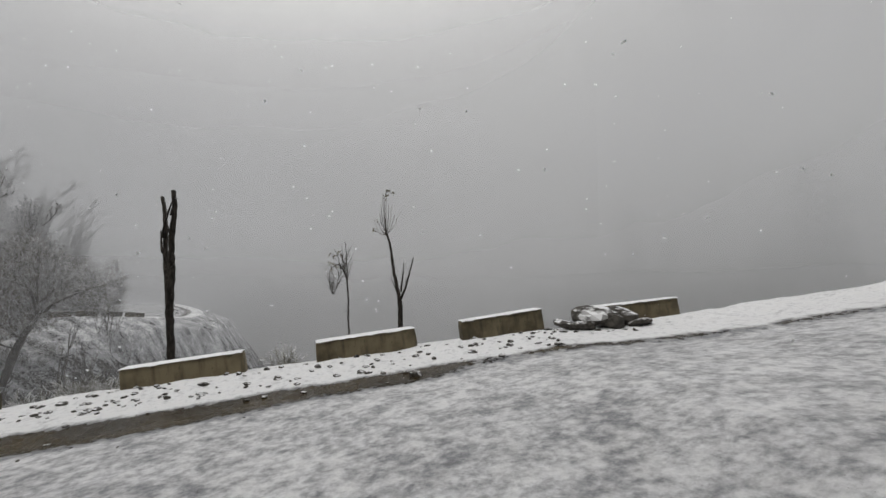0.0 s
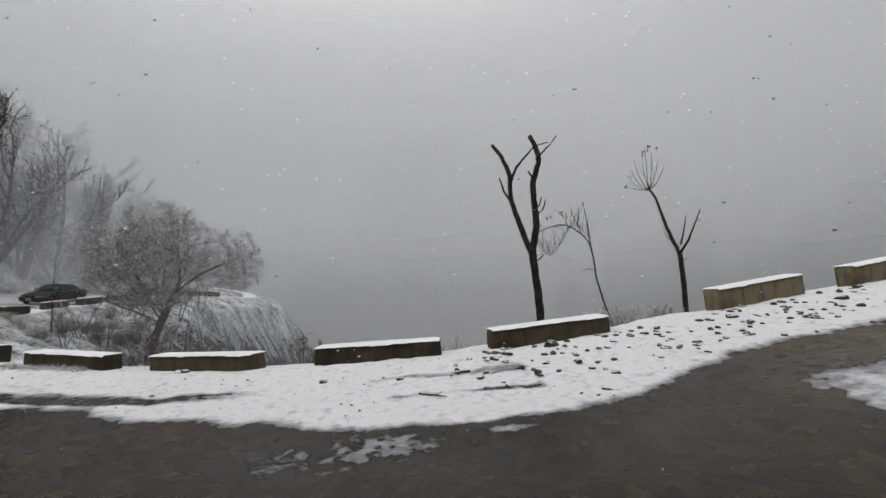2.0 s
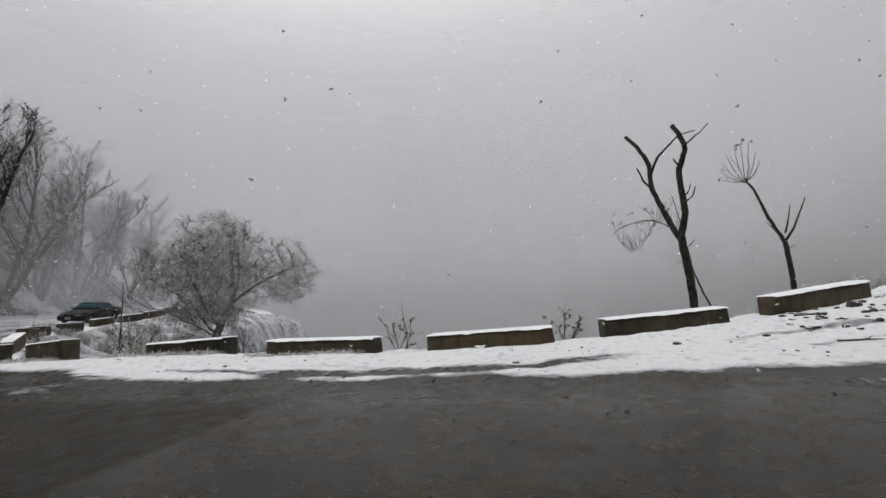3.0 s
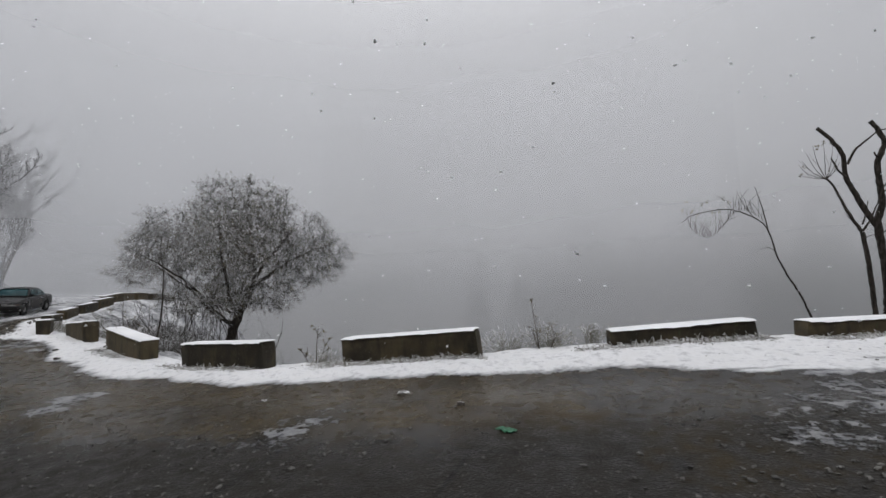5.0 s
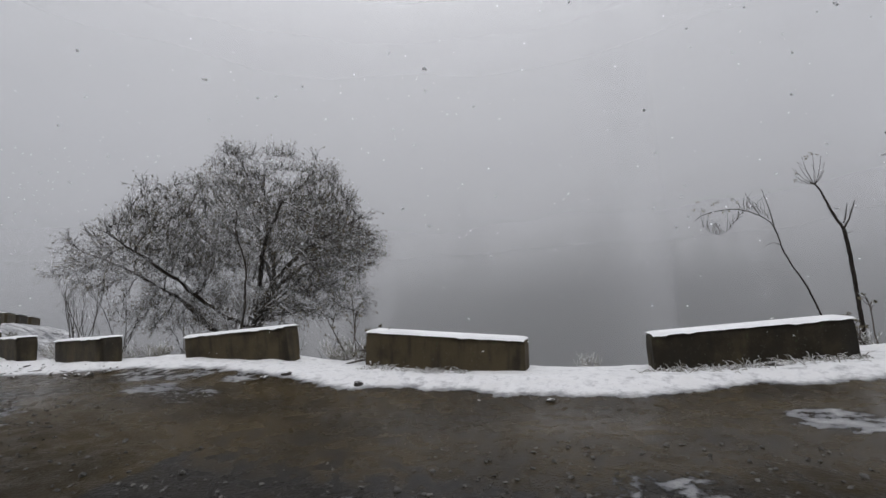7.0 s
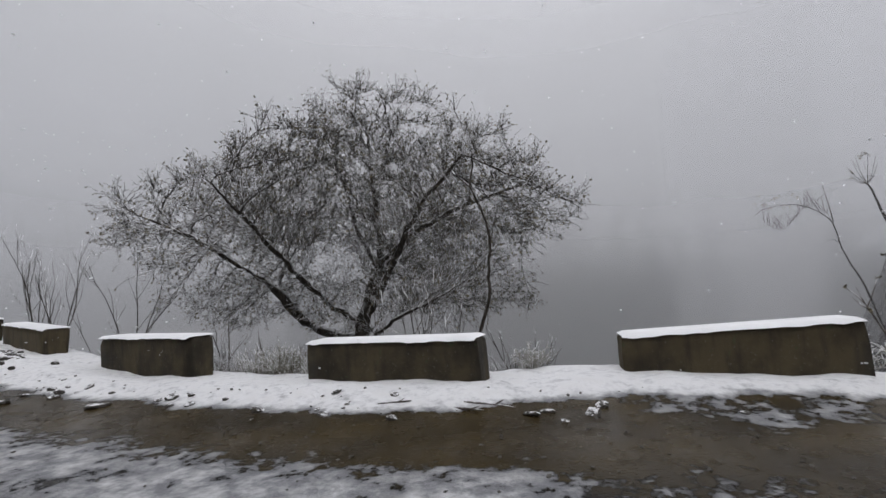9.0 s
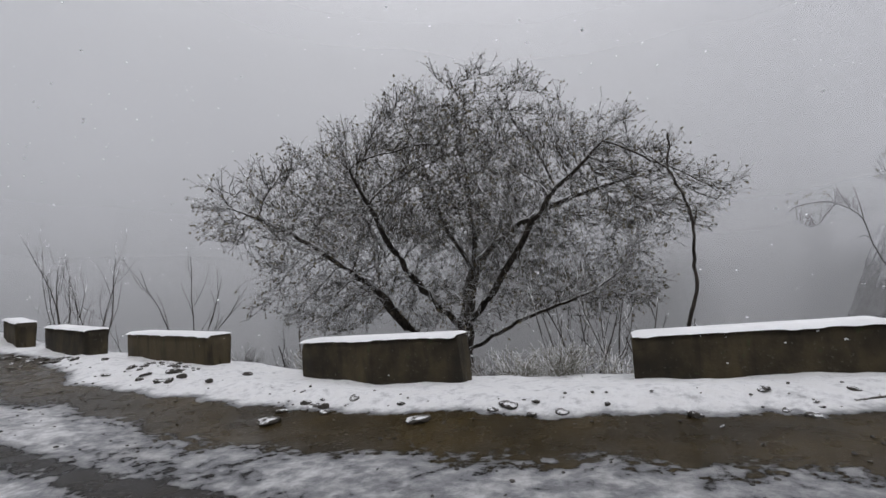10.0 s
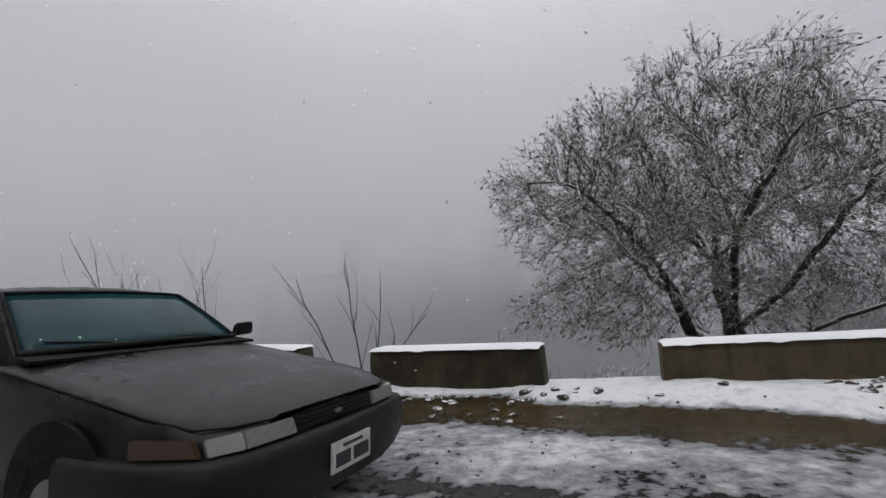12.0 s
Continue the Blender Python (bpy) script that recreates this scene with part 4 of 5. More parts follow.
for n, (x, y, size) in enumerate(((-54.5, -14.5, 1.2), (-58.5, -13.5, 1.1), (-57.0, -17.5, 1.3), (-61.5, -11.5, 1.0), (-65.0, -10.0, 0.9), (-61.0, -15.5, 1.2), (-52.0, -16.5, 1.2), (-69.5, -8.0, 0.8))):
    m = Matrix.Translation((x, y, ground_at(x, y) - 0.2)) @ Matrix.Rotation(n * 1.9, 4, "Z") @ Matrix.Scale(size, 4)
    if n:
        copy_thing(hill, m)
    else:
        hill.matrix_world = m


def weed(k, m, height, seed, stems):
    """A dry weed with upright forked stems and small seed heads."""
    rng = random.Random(seed)
    st, heads = Sticks(), Sticks()
    for j in range(stems):
        a, lean = rng.uniform(0, 2 * math.pi), (0.05 if j == 0 else rng.uniform(0.25, 0.75))
        pts = wander(rng, Vector((rng.uniform(-0.1, 0.1), rng.uniform(-0.1, 0.1), -0.1)), Vector((math.cos(a) * lean, math.sin(a) * lean, 1)), height * (1 if j == 0 else rng.uniform(0.45, 0.85)), 6, 0.12, 0.04)
        st.tube(pts, [0.013, 0.011, 0.009, 0.008, 0.007, 0.006, 0.005], 5)
        for _ in range(5):
            q, w = along(pts, rng.uniform(0.4, 1))
            side = wander(rng, q, side_way(rng, w, 0.8), height * rng.uniform(0.12, 0.28), 3, 0.2, 0.05)
            st.tube(side, [0.007, 0.006, 0.005, 0.004], 4)
            if rng.random() < 0.7:
                for _ in range(7):
                    d = Vector((rng.uniform(-1, 1), rng.uniform(-1, 1), rng.uniform(-0.6, 1))).normalized()
                    heads.leaf(side[-1], d, rng.uniform(0.03, 0.06), rng)
    x, y, _ = beside(k, m)
    ob = new("weed")
    ob.location = (x, y, ground_at(x, y))
    part("stem", st.mesh("stem"), TWIG_DRY, ob)
    if heads.v:
        tagged(part("foliage", heads.mesh("foliage"), LEAF, ob, "withered brown seed heads dusted with snow"), kind="stuff")
    return tagged(ob, "dry brown weed standing in a gap of the parapet", "weed", "weeds between the blocks")


for n, (k, m, h, stems) in enumerate(((8.5, -0.4, 0.8, 3), (9.5, -0.5, 0.7, 3), (11.44, -0.6, 1.35, 4), (11.3, -0.2, 0.6, 4), (6.52, -0.6, 0.85, 5), (5.5, -0.9, 0.75, 5))):
    weed(k, m, h, 300 + n, stems)

rng_p = random.Random(19)
for i in range(60):
    x, y = rng_p.uniform(-43, -29.5), rng_p.uniform(2.0, 9)
    if abs(x + 36) < 2.5 and y < 6:
        continue
    sapling(on_ground(x, y), rng_p.uniform(2.4, 5.2), 80 + i, ((0.5 + i, 1.0),) if i % 3 else ((0.5 + i, 1.0), (3 + i, 0.7)), "thin dark pole of a young tree on the slope", TWIG_DRY if i % 2 else BARK_DARK, 0.1, rng_p.uniform(0.035, 0.055))


# ---------------------------------------------------------------- the car in the other lane


def make_paint():
    k = Nodes("grey_car_paint")
    p = k.coord("Object")
    dust = k.noise(p, 3.0, 5)
    wet = k.voronoi(p, 70)
    k.set(k.mix(k.grey(dust, 0.35, 0.75), (0.008, 0.0078, 0.008), (0.018, 0.0172, 0.0175)), k.grey(dust, 0.3, 0.7, 0.24, 0.4), 0.0, 0.28)
    k.bump(k.grey(wet, 0.0, 0.35), 0.03, 0.002)
    return k.mat


def make_lamp_glass(name, color, rough):
    k = Nodes(name)
    w = k.n.new("ShaderNodeTexWave")
    w.inputs["Scale"].default_value = 30
    k.l.new(k.coord("Object"), w.inputs["Vector"])
    k.set(k.mix(k.grey(w.outputs["Fac"], 0.2, 0.8), tuple(c * 0.9 for c in color), color), rough, 0.0, 0.8)
    k.bump(w.outputs["Fac"], 0.08, 0.003)
    return k.mat


PAINT = make_paint()
TRIM = make_plain("dark_bumper_plastic", (0.009, 0.0088, 0.0085), 0.5, var=0.35, scale=8, specular=0.25)
# tyres, seams and black trim; also the painted shade inside the wheel arches
RUBBER_AND_SHADE = make_plain("wet_rubber_and_arch_shade", (0.006, 0.006, 0.006), 0.6, specular=0.12)
STEEL = make_plain("dirty_steel", (0.2, 0.2, 0.2), 0.45, 0.7)
WINDOW = make_plain("tinted_glass", (0.012, 0.042, 0.048), 0.08, 0.0, 0.3, 2.0, 0.17)
HEADLAMP = make_lamp_glass("headlamp_glass", (0.17, 0.175, 0.17), 0.22)
CLEAR_LAMP = make_lamp_glass("clear_lamp_glass", (0.26, 0.265, 0.25), 0.25)
AMBER = make_lamp_glass("amber_glass", (0.045, 0.024, 0.011), 0.3)
PLATE = make_plain("number_plate_white", (0.42, 0.42, 0.41), 0.5, var=0.2, scale=20)
INK = make_plain("plate_ink", (0.02, 0.02, 0.025), 0.6)


def loft(stations, close_ends=True):
    """Skins half sections (y, z) at each x, mirrored to both sides."""
    verts, faces = [], []
    rings = []
    for x, half in stations:
        ring = [(x, y, z) for y, z in half] + [(x, -y, z) for y, z in reversed(half) if y > 1e-6]
        rings.append(range(len(verts), len(verts) + len(ring)))
        verts += ring
    for a, b in zip(rings[:-1], rings[1:]):
        n = len(a)
        for i in range(n):
            faces.append((a[i], a[(i + 1) % n], b[(i + 1) % n], b[i]))
    if close_ends:
        faces.append(tuple(rings[0])[::-1])
        faces.append(tuple(rings[-1]))
    return verts, faces


def slab(points, thick, normal):
    """A panel with thickness from corners in order."""
    n = Vector(normal).normalized() * thick
    front = [Vector(p) for p in points]
    back = [p - n for p in front]
    m = len(front)
    faces = [tuple(range(m)), tuple(range(2 * m - 1, m - 1, -1))]
    faces += [((i + 1) % m, i, m + i, m + (i + 1) % m) for i in range(m)]
    return [tuple(p) for p in front + back], faces


def panel(name, points, thick, normal, material, parent, bevel=0.0, label=""):
    verts, faces = slab(points, thick, normal)
    bm = bmesh.new()
    bm.from_mesh(from_lists(name, verts, faces, False))
    bmesh.ops.recalc_face_normals(bm, faces=bm.faces[:])
    if bevel:
        bmesh.ops.bevel(bm, geom=bm.edges[:], offset=bevel, segments=2, affect="EDGES")
    return part(name, bm, material, parent, label)


def section(w, low, top, crownz):
    """Half section of the body shell, from the sill up over the shoulder to the middle of the bonnet."""
    return [(w * 0.86, low), (w * 0.97, low + 0.06), (w, low + 0.2), (w * 0.995, top - 0.22), (w * 0.975, top - 0.08), (w * 0.94, top - 0.015), (w * 0.86, top + crownz * 0.25), (w * 0.5, top + crownz * 0.8), (0, top + crownz)]


def car(place):
    root = new("car")
    body = loft([
        (0.02, section(0.40, 0.46, 0.60, 0.02)), (-0.01, section(0.58, 0.40, 0.615, 0.025)), (-0.06, section(0.69, 0.33, 0.635, 0.03)), (-0.13, section(0.76, 0.27, 0.66, 0.03)), (-0.23, section(0.80, 0.23, 0.685, 0.03)), (-0.35, section(0.825, 0.22, 0.71, 0.035)),
        (-0.7, section(0.84, 0.22, 0.775, 0.04)), (-1.05, section(0.845, 0.22, 0.835, 0.045)), (-1.42, section(0.85, 0.22, 0.895, 0.04)), (-2.2, section(0.855, 0.22, 0.91, 0.0)),
        (-3.2, section(0.855, 0.22, 0.92, 0.0)), (-3.75, section(0.85, 0.22, 0.94, 0.02)), (-4.2, section(0.83, 0.24, 0.92, 0.03)), (-4.42, section(0.78, 0.32, 0.84, 0.03)), (-4.48, section(0.72, 0.42, 0.74, 0.02))])
    me = from_lists("body", *body)
    shell = part("body", me, PAINT, root)
    # cabin
    def hoop(x, wb, zb, wt, zt):
        return [(wb, zb), (wb * 0.6 + wt * 0.4, zb * 0.6 + zt * 0.4), (wt, zt - 0.03), (wt * 0.93, zt), (wt * 0.5, zt + 0.025), (0, zt + 0.03)]
    roof_v, roof_f = loft([(-1.42, hoop(0, 0.74, 0.90, 0.72, 0.92)), (-2.02, hoop(0, 0.76, 0.91, 0.60, 1.315)), (-2.25, hoop(0, 0.77, 0.91, 0.585, 1.345)), (-3.0, hoop(0, 0.77, 0.91, 0.58, 1.34)), (-3.3, hoop(0, 0.76, 0.92, 0.57, 1.29)), (-3.85, hoop(0, 0.72, 0.93, 0.66, 0.95))])
    part("roof", from_lists("roof", roof_v, roof_f), PAINT, root)
    # windows
    gv, gf = [], []
    for j in range(7):
        for i in range(17):
            u, v = i / 8 - 1, j / 6
            edge = 1 - u * u
            gv.append((-1.47 - 0.505 * v + 0.065 * edge + 0.02 * math.sin(math.pi * v), u * (0.70 - 0.125 * v), 0.948 + 0.352 * v + 0.012 * edge + 0.012 * math.sin(math.pi * v)))
    gf = [(j * 17 + i, j * 17 + i + 1, j * 17 + i + 18, j * 17 + i + 17) for j in range(6) for i in range(16)]
    bm = bmesh.new()
    bm.from_mesh(from_lists("windscreen", gv, gf))
    bmesh.ops.solidify(bm, geom=bm.faces[:], thickness=0.012)
    part("windscreen", bm, WINDOW, root, "tinted windscreen with fogged teal glass")
    for name, v0 in (("windscreen_trim", 0.0), ("roof_edge", 1.0)):
        trim = Sticks()
        trim.tube([Vector((-1.47 - 0.505 * v0 + 0.065 * (1 - u * u) + 0.004, u * (0.70 - 0.125 * v0), 0.952 + 0.352 * v0 + 0.012 * (1 - u * u))) for u in np.linspace(-1, 1, 13)], [0.013 if v0 else 0.02] * 13, 6)
        part(name, trim.mesh(name), RUBBER_AND_SHADE, root)
    for side in (1, -1):
        pillar = Sticks()
        pillar.tube([Vector((-1.47 - 0.505 * v + 0.01, side * (0.705 - 0.125 * v), 0.95 + 0.352 * v + 0.012 * math.sin(math.pi * v))) for v in np.linspace(0, 1, 6)], [0.015] * 6, 6)
        part("windscreen_pillar", pillar.mesh("windscreen_pillar"), RUBBER_AND_SHADE, root)
    panel("rear_window", [(-3.80, 0.62, 0.975), (-3.80, -0.62, 0.975), (-3.36, -0.53, 1.27), (-3.36, 0.53, 1.27)], 0.02, (-0.55, 0, 0.83), WINDOW, root)
    for side in (1, -1):
        panel("side_window", [(-1.75, side * 0.768, 0.95), (-2.5, side * 0.778, 0.95), (-2.5, side * 0.612, 1.28), (-2.08, side * 0.615, 1.27)], 0.015, (0, side * 0.9, 0.4), WINDOW, root)
        panel("side_window", [(-2.56, side * 0.778, 0.95), (-3.45, side * 0.765, 0.955), (-3.2, side * 0.61, 1.25), (-2.56, side * 0.612, 1.28)], 0.015, (0, side * 0.9, 0.4), WINDOW, root)
    # seam round the bonnet and the scuttle at its rear
    panel("scuttle", [(-1.30, -0.74, 0.925), (-1.30, 0.74, 0.925), (-1.47, 0.72, 0.948), (-1.47, -0.72, 0.948)], 0.02, (0, 0, 1), RUBBER_AND_SHADE, root, label="black trim below the windscreen")
    for side in (1, -1):
        seam = Sticks()
        seam.tube([Vector((-0.13, side * 0.715, 0.647)), Vector((-0.35, side * 0.775, 0.697)), Vector((-0.7, side * 0.789, 0.762)), Vector((-1.05, side * 0.794, 0.822)), Vector((-1.4, side * 0.798, 0.878))], [0.008] * 5, 5)
        part("bonnet_seam", seam.mesh("bonnet_seam"), RUBBER_AND_SHADE, root)
    edge = Sticks()
    edge.tube([Vector((-0.12, -0.735, 0.655)), Vector((-0.05, -0.6, 0.643)), Vector((0.012, -0.35, 0.637)), Vector((0.022, 0, 0.637)), Vector((0.012, 0.35, 0.637)), Vector((-0.05, 0.6, 0.643)), Vector((-0.12, 0.735, 0.655))], [0.006] * 7, 5)
    part("bonnet_edge", edge.mesh("bonnet_edge"), RUBBER_AND_SHADE, root)
    # front: lamps, grille, bumper
    panel("grille", [(0.046, -0.32, 0.555), (0.046, 0.32, 0.555), (0.028, 0.33, 0.636), (0.028, -0.33, 0.636)], 0.05, (1, 0, 0.15), RUBBER_AND_SHADE, root, 0.004, "black grille")
    for i in range(3):
        z = 0.57 + i * 0.021
        panel("grille_slat", [(0.044 - 0.003 * i, -0.30, z), (0.044 - 0.003 * i, 0.30, z), (0.043 - 0.003 * i, 0.30, z + 0.008), (0.043 - 0.003 * i, -0.30, z + 0.008)], 0.01, (1, 0, 0), TRIM, root)
    panel("badge", [(0.052, -0.03, 0.585), (0.052, 0.03, 0.585), (0.05, 0.03, 0.605), (0.05, -0.03, 0.605)], 0.012, (1, 0, 0), STEEL, root, 0.003)
    for side in (1, -1):
        a = side
        panel("headlamp", [(0.062, a * 0.33, 0.562), (0.028, a * 0.60, 0.558), (0.01, a * 0.60, 0.628), (0.045, a * 0.34, 0.634)], 0.06, (1, a * 0.2, 0.2), HEADLAMP, root, 0.005, "clouded headlamp")
        panel("side_lamp", [(0.026, a * 0.602, 0.558), (-0.045, a * 0.725, 0.554), (-0.06, a * 0.73, 0.622), (0.008, a * 0.602, 0.628)], 0.05, (1, a * 0.5, 0.2), CLEAR_LAMP, root, 0.004)
        panel("indicator", [(-0.07, a * 0.752, 0.556), (-0.36, a * 0.842, 0.55), (-0.36, a * 0.838, 0.628), (-0.1, a * 0.757, 0.622)], 0.03, (0.3, a, 0.1), AMBER, root, 0.004, "dull amber corner indicator")
    bump_line = [(-0.75, 0.86), (-0.42, 0.86), (-0.2, 0.835), (-0.03, 0.74), (0.05, 0.45), (0.075, 0.0)]
    bump_line = bump_line + [(x, -y) for x, y in reversed(bump_line[:-1])]
    prof = [(-0.02, 0.548), (0.015, 0.545), (0.036, 0.525), (0.045, 0.47), (0.045, 0.40), (0.03, 0.32), (-0.02, 0.23), (-0.08, 0.20)]
    bv, bf = [], []
    for i, (x, y) in enumerate(bump_line):
        a = Vector(bump_line[max(i - 1, 0)])
        b = Vector(bump_line[min(i + 1, len(bump_line) - 1)])
        t = (b - a).normalized()
        nx, ny = -t.y, t.x
        if nx * 1 + ny * y < 0:
            nx, ny = -nx, -ny
        bv += [(x + nx * o, y + ny * o, z) for o, z in prof] + [(x - nx * 0.12, y - ny * 0.12, 0.20), (x - nx * 0.12, y - ny * 0.12, 0.545)]
    m = len(prof) + 2
    for i in range(len(bump_line) - 1):
        for j in range(m):
            bf.append((i * m + j, i * m + (j + 1) % m, (i + 1) * m + (j + 1) % m, (i + 1) * m + j))
    bm = bmesh.new()
    bm.from_mesh(from_lists("bumper", bv, bf))
    bmesh.ops.recalc_face_normals(bm, faces=bm.faces[:])
    bumper = part("bumper", bm, TRIM, root, "dark scuffed plastic bumper")
    plate = panel("number_plate", [(0.128, -0.17, 0.325), (0.128, 0.17, 0.325), (0.132, 0.17, 0.47), (0.132, -0.17, 0.47)], 0.012, (1, 0, 0), PLATE, root, 0.003, "white number plate with dark bars")
    for y0, y1, z0, z1 in ((-0.14, -0.02, 0.35, 0.415), (0.01, 0.145, 0.35, 0.415), (-0.08, 0.09, 0.435, 0.45)):
        panel("bar", [(0.1335, y0, z0), (0.1335, y1, z0), (0.135, y1, z1), (0.135, y0, z1)], 0.004, (1, 0, 0), INK, plate)
    # mirrors and wipers
    for side in (1, -1):
        panel("mirror", [(-1.62, side * 0.80, 0.95), (-1.62, side * 0.97, 0.96), (-1.60, side * 0.96, 1.06), (-1.60, side * 0.82, 1.05)], 0.09, (-1, 0, 0), TRIM, root, 0.015)
    for y0, y1 in ((-0.58, -0.02), (0.0, 0.52)):
        w = Sticks()
        w.tube([Vector((-1.40, y0 + 0.5, 0.965)), Vector((-1.455, y0 + 0.25, 0.99)), Vector((-1.50, y0, 1.01))], [0.008, 0.007, 0.005], 5)
        part("wiper", w.mesh("wiper"), RUBBER_AND_SHADE, root)
    # wheels, on flat black discs that paint in the shade of open arches
    for x in (-0.82, -3.42):
        for side in (1, -1):
            bm = bmesh.new()
            bmesh.ops.create_cone(bm, cap_ends=True, segments=28, radius1=0.36, radius2=0.36, depth=0.02)
            bmesh.ops.rotate(bm, cent=(0, 0, 0), matrix=Matrix.Rotation(math.pi / 2, 3, "X"), verts=bm.verts)
            bmesh.ops.translate(bm, vec=(x, side * 0.852, 0.33), verts=bm.verts)
            part("wheel_arch_shade", bm, RUBBER_AND_SHADE, root)
            tyre = Sticks()
            ring = [Vector((x + math.cos(a) * 0.235, side * 0.80, 0.305 + math.sin(a) * 0.235)) for a in np.linspace(0, 2 * math.pi, 25)]
            tyre.tube(ring, [0.072] * 25, 8)
            wheel = part("wheel", tyre.mesh("wheel"), RUBBER_AND_SHADE, root)
            bm = bmesh.new()
            bmesh.ops.create_cone(bm, cap_ends=True, segments=24, radius1=0.18, radius2=0.14, depth=0.10)
            bmesh.ops.rotate(bm, cent=(0, 0, 0), matrix=Matrix.Rotation(-side * math.pi / 2, 3, "X"), verts=bm.verts)
            bmesh.ops.translate(bm, vec=(x, side * 0.82, 0.305), verts=bm.verts)
            part("rim", bm, STEEL, wheel, "dirty steel rim")
    root.matrix_world = place
    return tagged(root, "wet dark grey saloon car driving on the icy road", "car")


car_x, car_y, car_turn = -43.12, -7.42, -0.37
ahead, leftward = Vector((math.cos(car_turn), math.sin(car_turn))), Vector((-math.sin(car_turn), math.cos(car_turn)))
feet = {(a, b): ground_at(car_x - ahead.x * a + leftward.x * b, car_y - ahead.y * a + leftward.y * b) for a in (0.8, 3.4) for b in (0.8, -0.8)}
z_front, z_rear = (feet[0.8, 0.8] + feet[0.8, -0.8]) / 2, (feet[3.4, 0.8] + feet[3.4, -0.8]) / 2
rise = math.atan2(z_front - z_rear, 2.6)
tip = math.atan2(feet[0.8, 0.8] - feet[0.8, -0.8] + feet[3.4, 0.8] - feet[3.4, -0.8], 3.2)
car(Matrix.Translation((car_x, car_y, z_front + 0.8 * math.tan(rise))) @ Euler((tip - 0.03, -rise, car_turn)).to_matrix().to_4x4())

# ---------------------------------------------------------------- whip, bushes, grass, stones


def make_stone():
    k = Nodes("snowed_stone")
    p = k.coord("Object")
    n = k.noise(p, 6, 4)
    col = k.mix(k.grey(n, 0.3, 0.7), (0.028, 0.026, 0.023), (0.085, 0.078, 0.068))
    col = k.mix(k.math("MULTIPLY", k.upward(0.55, 0.8), k.grey(k.noise(p, 3, 3), 0.44, 0.6)), col, (0.8, 0.81, 0.83))
    k.set(col, 0.8, specular=0.25)
    k.bump(k.noise(p, 20, 4), 0.5, 0.02)
    return k.mat


STONE_SNOWY = make_stone()


def stone_mesh(seed, flat):
    bm = bmesh.new()
    bmesh.ops.create_icosphere(bm, subdivisions=2, radius=0.5)
    off = Vector((seed * 7.3, seed * 3.1, seed * 1.7))
    for v in bm.verts:
        v.co *= 1 + 0.45 * noise.noise(v.co * 1.6 + off) + 0.15 * noise.noise(v.co * 4 + off)
        v.co.z = max(min(v.co.z, 0.34), -0.34) * flat
    me = bpy.data.meshes.new("stone")
    bm.to_mesh(me)
    bm.free()
    me.materials.append(STONE_SNOWY)
    return me


STONES = [stone_mesh(i, f) for i, f in enumerate((0.5, 0.7, 0.4, 0.9, 0.6, 0.45))]


def stone(x, y, size, i, turn, sink=0.25, label="dark stone dusted with snow on the verge", group="stones on the verge", tilt=0.0):
    ob = new("stone", STONES[i % len(STONES)])
    ob.matrix_world = Matrix.Translation((x, y, ground_at(x, y) + size * (0.14 - sink * 0.3))) @ Euler((tilt, tilt * 0.6, turn)).to_matrix().to_4x4() @ Matrix.Diagonal((size * 1.3, size, size, 1))
    return tagged(ob, label, "stone", group)


rng_r = random.Random(8)
loose = []
for i in range(280):
    k = rng_r.choice((rng_r.uniform(-0.5, 4.2), rng_r.uniform(0.5, 3.8), rng_r.uniform(3, 4.6)))
    m = abs(rng_r.gauss(1.0, 0.55)) + 0.1
    x, y, _ = beside(max(k, 0), min(m, 2.6))
    if i >= 125:
        loose.append((x, y, rng_r.uniform(0.04, 0.11), i, rng_r.uniform(0, 6), rng_r.uniform(-0.3, 0.3)))
        continue
    stone(x, y, rng_r.uniform(0.045, 0.13) * (1.7 if rng_r.random() < 0.12 else 1), i, rng_r.uniform(0, 6), 0.3, "dark rubble slab half buried in snow", "rubble on the verge", rng_r.uniform(-0.3, 0.3))
for i, (k, m, size) in enumerate(((9.98, 0.22, 0.34), (11.2, 1.0, 0.2), (10.6, 1.3, 0.16), (13.72, 1.15, 0.34), (13.42, 0.95, 0.2), (13.5, 1.0, 0.13), (14.7, 0.55, 0.36), (14.62, 0.7, 0.22), (14.05, 1.45, 0.3), (13.55, 0.8, 0.3), (14.9, 1.0, 0.18), (15.2, 0.5, 0.16), (15.35, 0.6, 0.14), (15.5, 0.45, 0.2), (15.62, 0.35, 0.16), (15.72, 0.3, 0.28), (15.82, 0.28, 0.2), (15.9, 0.35, 0.16), (16.02, 0.3, 0.14), (15.78, 0.85, 0.12), (15.6, 1.15, 0.1), (12.15, 1.15, 0.12), (11.55, 0.75, 0.24), (11.6, 0.95, 0.2), (6.05, 0.22, 0.36), (5.2, 1.2, 0.18), (4.85, 1.5, 0.16), (5.9, 1.4, 0.14), (6.6, 1.7, 0.13), (7.3, 1.2, 0.13), (8.9, 1.9, 0.22), (8.75, 2.6, 0.16), (4.02, 2.3, 0.17), (3.1, 3.0, 0.12), (2.55, 2.2, 0.16), (16.8, 0.5, 0.2), (17.0, 0.6, 0.16), (17.3, 0.5, 0.18), (9.3, 2.0, 0.14))):
    x, y, _ = beside(k, m)
    stone(x, y, size * 0.54, i + 2, i * 1.3, 0.2)
